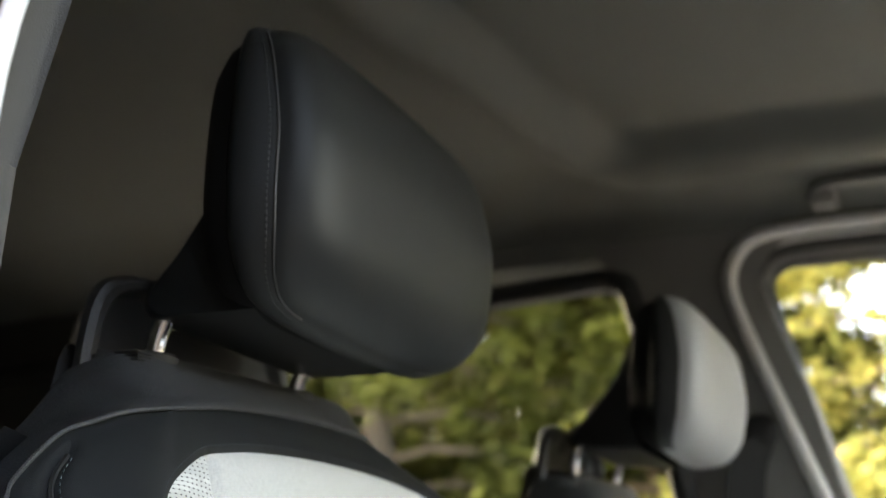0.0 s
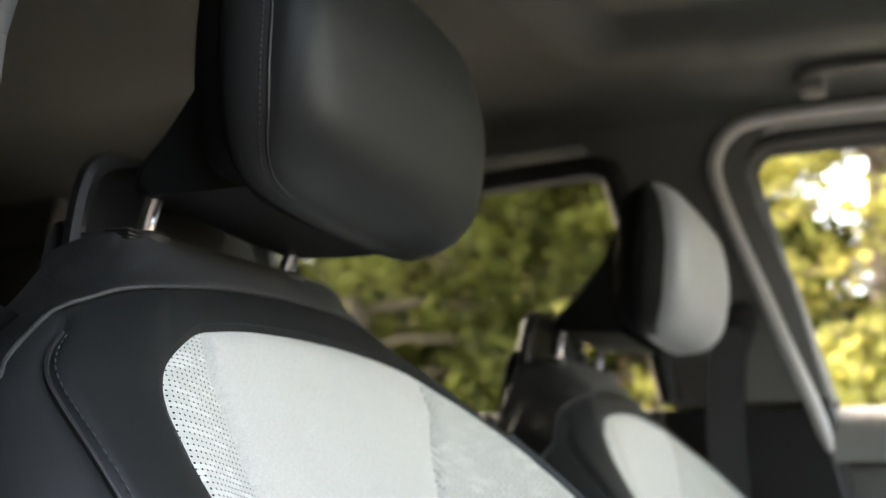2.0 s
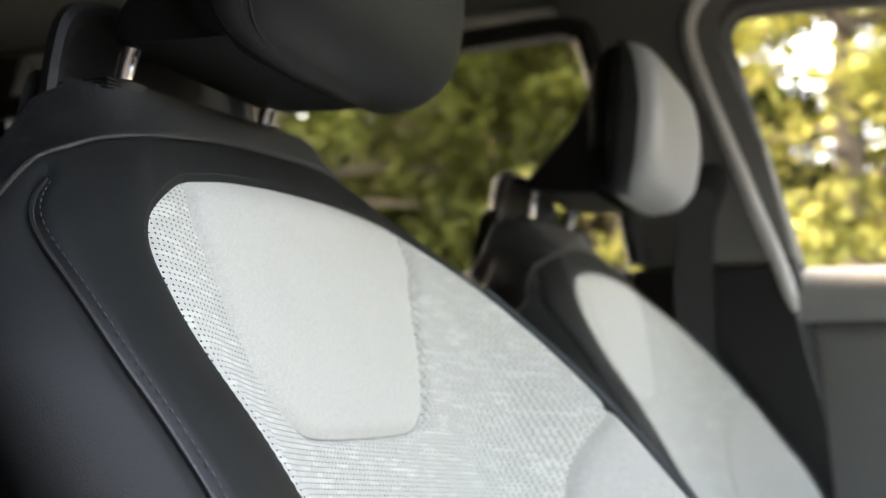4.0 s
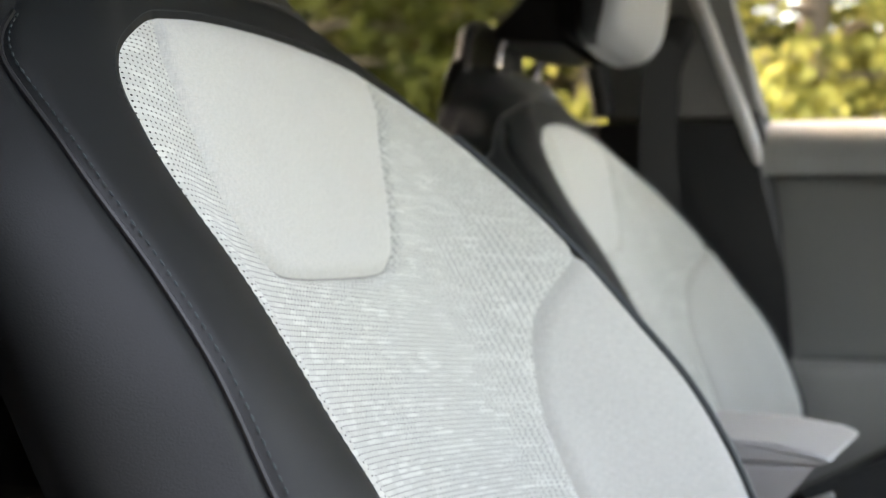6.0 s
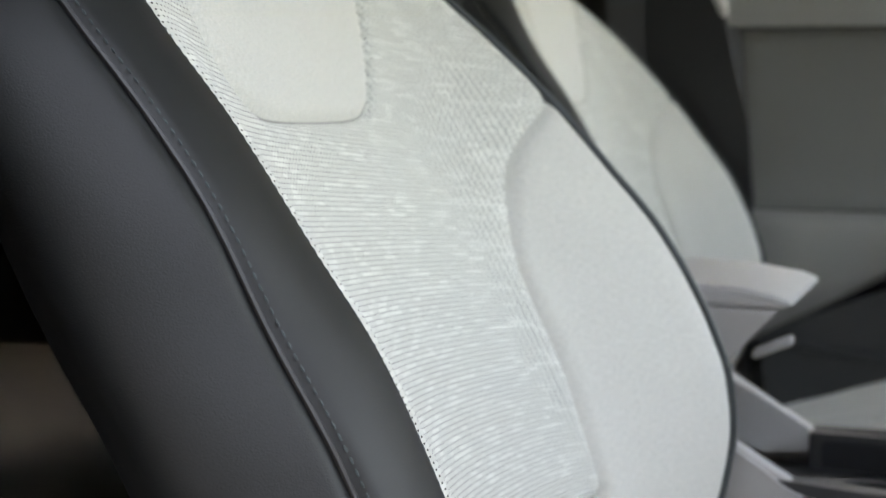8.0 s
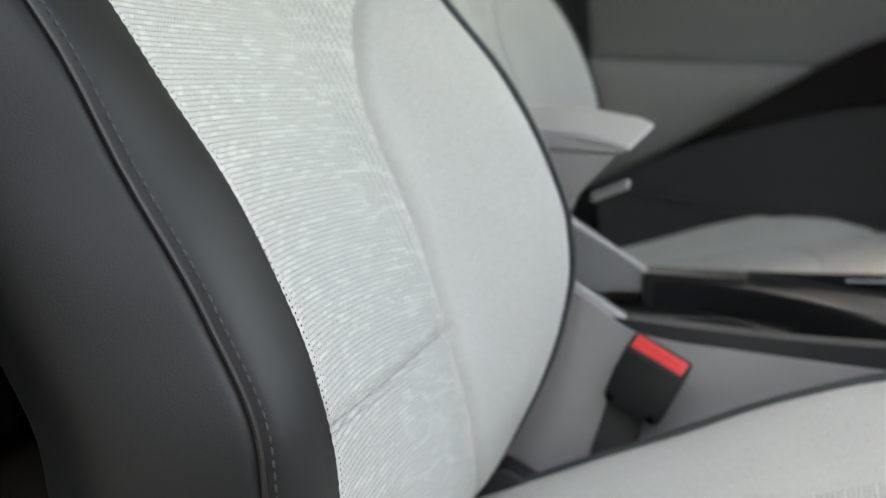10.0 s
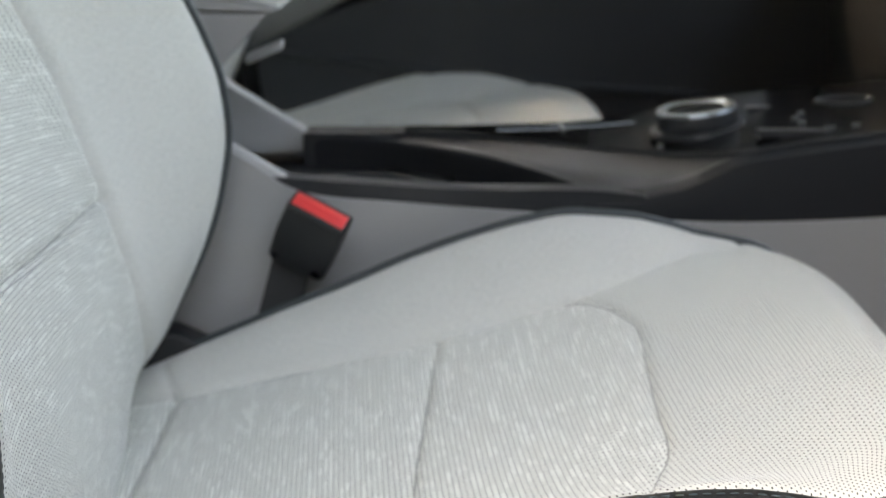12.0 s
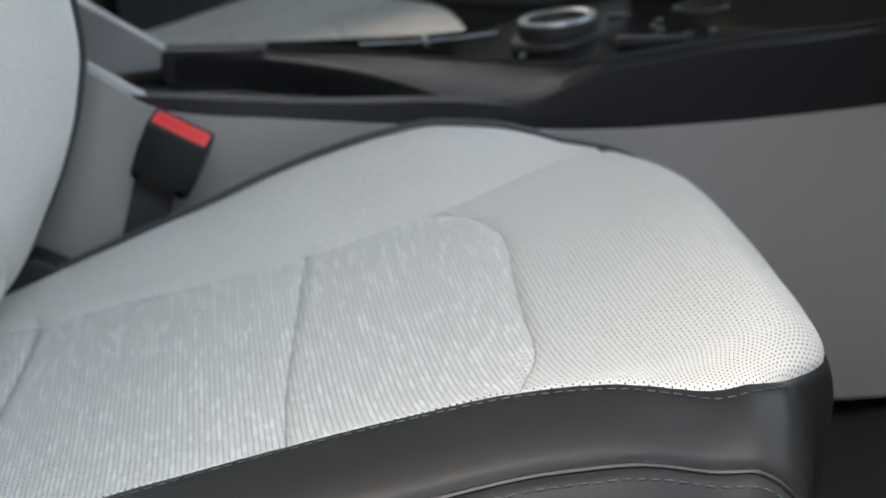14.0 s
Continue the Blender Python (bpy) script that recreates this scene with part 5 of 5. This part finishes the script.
def near_pillar():
    """The near door opening: a white painted edge with its seal."""
    line = spline([(-0.275, 0.46), (-0.282, 0.80), (-0.283, 1.00), (-0.2845, 1.05), (-0.283, 1.11), (-0.281, 1.135), (-0.2795, 1.161), (-0.276, 1.183), (-0.270, 1.205), (-0.245, 1.28), (-0.20, 1.38), (-0.10, 1.48), (0.25, 1.54), (0.7, 1.45)], 6)
    bm = bmesh.new()
    tube(bm, [(x + 0.003, -0.735, z) for x, z in line], 0.0044, 12)
    tagged(part("door_opening_edge", bm, WHITE_PAINT), "white painted edge of the open door frame", "trim", kind="structure")
    bm = bmesh.new()
    tube(bm, [(x - 0.001, -0.744, z) for x, z in line], 0.003, 8)
    tagged(part("door_seal", bm, RED_PAINT), "dull red line along the door frame", "trim", kind="structure")
    bm = bmesh.new()
    tube(bm, [(x - 0.019, -0.738, z) for x, z in line], 0.016, 8)
    tagged(part("door_opening_seal", bm, SEAL), "black rubber of the door frame", "trim", kind="structure")
    bm = bmesh.new()
    slab(bm, [(-0.315, 0.42), (-0.318, 1.05), (-0.31, 1.16), (-0.28, 1.30), (-0.22, 1.44), (-0.16, 1.50), (-0.16, 1.56), (-1.95, 1.56), (-1.95, 0.42)], "y", -0.76, -0.68, 0.01)
    tagged(part("wall_near", bm, TRIM_DARK), "dark pillar and rear side trim", "wall", kind="structure")
    bm = bmesh.new()
    slab(bm, [(-0.74, 0.40), (-0.74, 1.60), (0.74, 1.60), (0.74, 0.40)], "x", -1.97, -1.93, 0.01)
    tagged(part("wall_rear", bm, TRIM_DARK), "dark tailgate trim", "wall", kind="structure")
    bm = bmesh.new()
    slab(bm, [(0.66, 0.40), (0.60, 0.88), (0.68, 0.98), (1.3, 0.97), (1.3, 0.40)], "y", -0.70, 0.70, 0.03, 4)
    tagged(part("dashboard", bm, SATIN_BLACK), "dark dashboard", "dashboard", kind="structure")


def rear_bench():
    b = thing("rear_seat", "dark rear bench seat in the shade", "car seat")
    bm = bmesh.new()
    box(bm, (-1.25, -0.60, 0.40), (-0.72, 0.60, 0.64), 0.05, None, 4)
    part("cushion", bm, CARPET, b)
    bm = bmesh.new()
    box(bm, (-1.38, -0.60, 0.60), (-1.24, 0.60, 1.12), 0.05, pose(-0.0, 0, 0, 0, -6, 0), 4)
    part("backrest", bm, LEATHER, b)


ground()
# unseen wall, added to hold low sky light off the near side
bm = bmesh.new()
slab(bm, [(-9.0, -0.3), (-9.0, 2.6), (7.0, 2.6), (7.0, -0.3)], "y", -3.4, -3.1, 0.02)
tagged(part("wall_side_light_block", bm, plain("light_block_render", (0.030, 0.034, 0.040), 0.9, grain=80, bump=0.6, mottle=1.5, spread=0.2)), "plain dark wall added beside the car, unseen, to block low sky light", "wall", kind="structure")
# another added wall out of view, cuts horizon light through the windscreen opening
bm = bmesh.new()
slab(bm, [(-3.1, -0.3), (-3.1, 1.15), (2.0, 1.15), (2.0, -0.3)], "x", 2.5, 2.8, 0.02)
tagged(part("wall_front_light_block", bm, bpy.data.materials["light_block_render"]), "plain dark wall added ahead of the car, unseen, to block horizon light", "wall", kind="structure")
# solid panel added out of view to shade cushion and console from front-side light
bm = bmesh.new()
slab(bm, [(0.60, 0.36), (0.56, 1.00), (0.42, 1.40), (0.34, 1.54), (1.05, 1.54), (1.30, 1.10), (1.30, 0.36)], "y", -0.76, -0.705, 0.01)
tagged(part("wall_near_light_block", bm, BLACK_PLASTIC), "dark plain panel added ahead of the door opening, unseen, to block light", "wall", kind="structure")
# slab in the open door's place, unseen, added to block light from ahead
bm = bmesh.new()
slab(bm, [(-1.70, 0.34), (-1.70, 1.40), (-0.77, 1.46), (-0.77, 0.34)], "x", 0.80, 0.86, 0.01)
tagged(part("wall_door_light_block", bm, BLACK_PLASTIC), "dark plain slab added for the open door, unseen, to block light", "wall", kind="structure")
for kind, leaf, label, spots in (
        ((3, 7.5), LEAF_SUN_TINT, "tall pine with yellow-green sprays coloured as if sunlit", ((-0.4, 7.6, -0.8, 20, 1.0), (0.6, 11.6, -0.7, 120, 1.1))),
        # pines at x of 2 and more are unseen, added to darken console reflections
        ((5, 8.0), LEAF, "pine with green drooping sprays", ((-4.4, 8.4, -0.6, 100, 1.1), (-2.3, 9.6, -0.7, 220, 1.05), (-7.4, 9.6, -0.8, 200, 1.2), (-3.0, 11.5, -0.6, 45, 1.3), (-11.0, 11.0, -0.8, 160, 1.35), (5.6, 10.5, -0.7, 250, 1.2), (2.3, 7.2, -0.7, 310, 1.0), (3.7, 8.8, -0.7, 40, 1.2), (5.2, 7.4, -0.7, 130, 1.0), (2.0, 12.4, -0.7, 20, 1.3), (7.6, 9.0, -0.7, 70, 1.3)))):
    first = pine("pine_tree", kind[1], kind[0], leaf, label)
    for k, (x, y, z, turn, size) in enumerate(spots):
        at = pose(x, y, z, 0, 0, turn) @ Matrix.Diagonal((size, size, size, 1))
        if k:
            copy_thing(first, at)
        else:
            first.matrix_basis = pose(x, y, z, 0, 0, turn)
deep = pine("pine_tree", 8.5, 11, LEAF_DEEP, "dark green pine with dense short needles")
deep.matrix_basis = pose(-5.6, 13.5, -0.6, 0, 0, 0)
for k, (x, y, z, turn, size) in enumerate(((-9.5, 14.5, -0.6, 80, 1.1), (-3.4, 15.0, -0.6, 160, 1.2), (3.6, 14.0, -0.6, 220, 1.1), (-14.0, 15.5, -0.6, 20, 1.25), (-18.0, 16.5, -0.6, 20, 1.3), (-3.6, 17.5, -0.6, 70, 1.3), (-7.5, 18.0, -0.6, 10, 1.35), (-11.5, 18.5, -0.6, 140, 1.4), (4.5, 17.0, -0.6, 190, 1.3), (-16.0, 20.0, -0.6, 240, 1.5), (-21.0, 20.0, -0.6, 110, 1.5), (-6.5, 24.0, -0.6, 15, 2.0), (-12.0, 25.0, -0.6, 195, 2.1), (-18.5, 26.0, -0.6, 55, 2.1), (4.0, 24.0, -0.6, 285, 2.0), (-25.0, 27.0, -0.6, 145, 2.2))):
    copy_thing(deep, pose(x, y, z, 0, 0, turn) @ Matrix.Diagonal((size, size, size, 1)))
cabin_floor()
roof()
far_side()
near_pillar()
rear_bench()
far_door()
seat = front_seat("front_seat", "black leather and pale grey cloth front seat", LEATHER_SMOOTH, "smooth black leather")
seat.matrix_basis = pose(0, -0.37, 0)
other = copy_thing(seat, pose(-0.034, 0.397, 0.008) @ Matrix.Translation((-0.12, 0, 0.57)) @ pose(0, 0, 0, 0, 3.7) @ Matrix.Translation((0.12, 0, -0.57)))
tagged(other, "front seat with pale grey headrest front beyond the console")
for o in other.children_recursive:
    if o.name.startswith("front_cover"):
        o.data = o.data.copy()
        o.data.materials[0] = LEATHER_PALE
        o["label"] = "pale grey leather"
    if o.name.startswith(("post", "neck")) and not o.name.startswith("post_guide"):
        o.location = (-0.018, 0.0, -0.004)
    if o.name.startswith("headrest"):
        o.location = (0.018, 0.0, 0.014)
console()
armrest()
buckle()
grab_handle()
seat_belt()
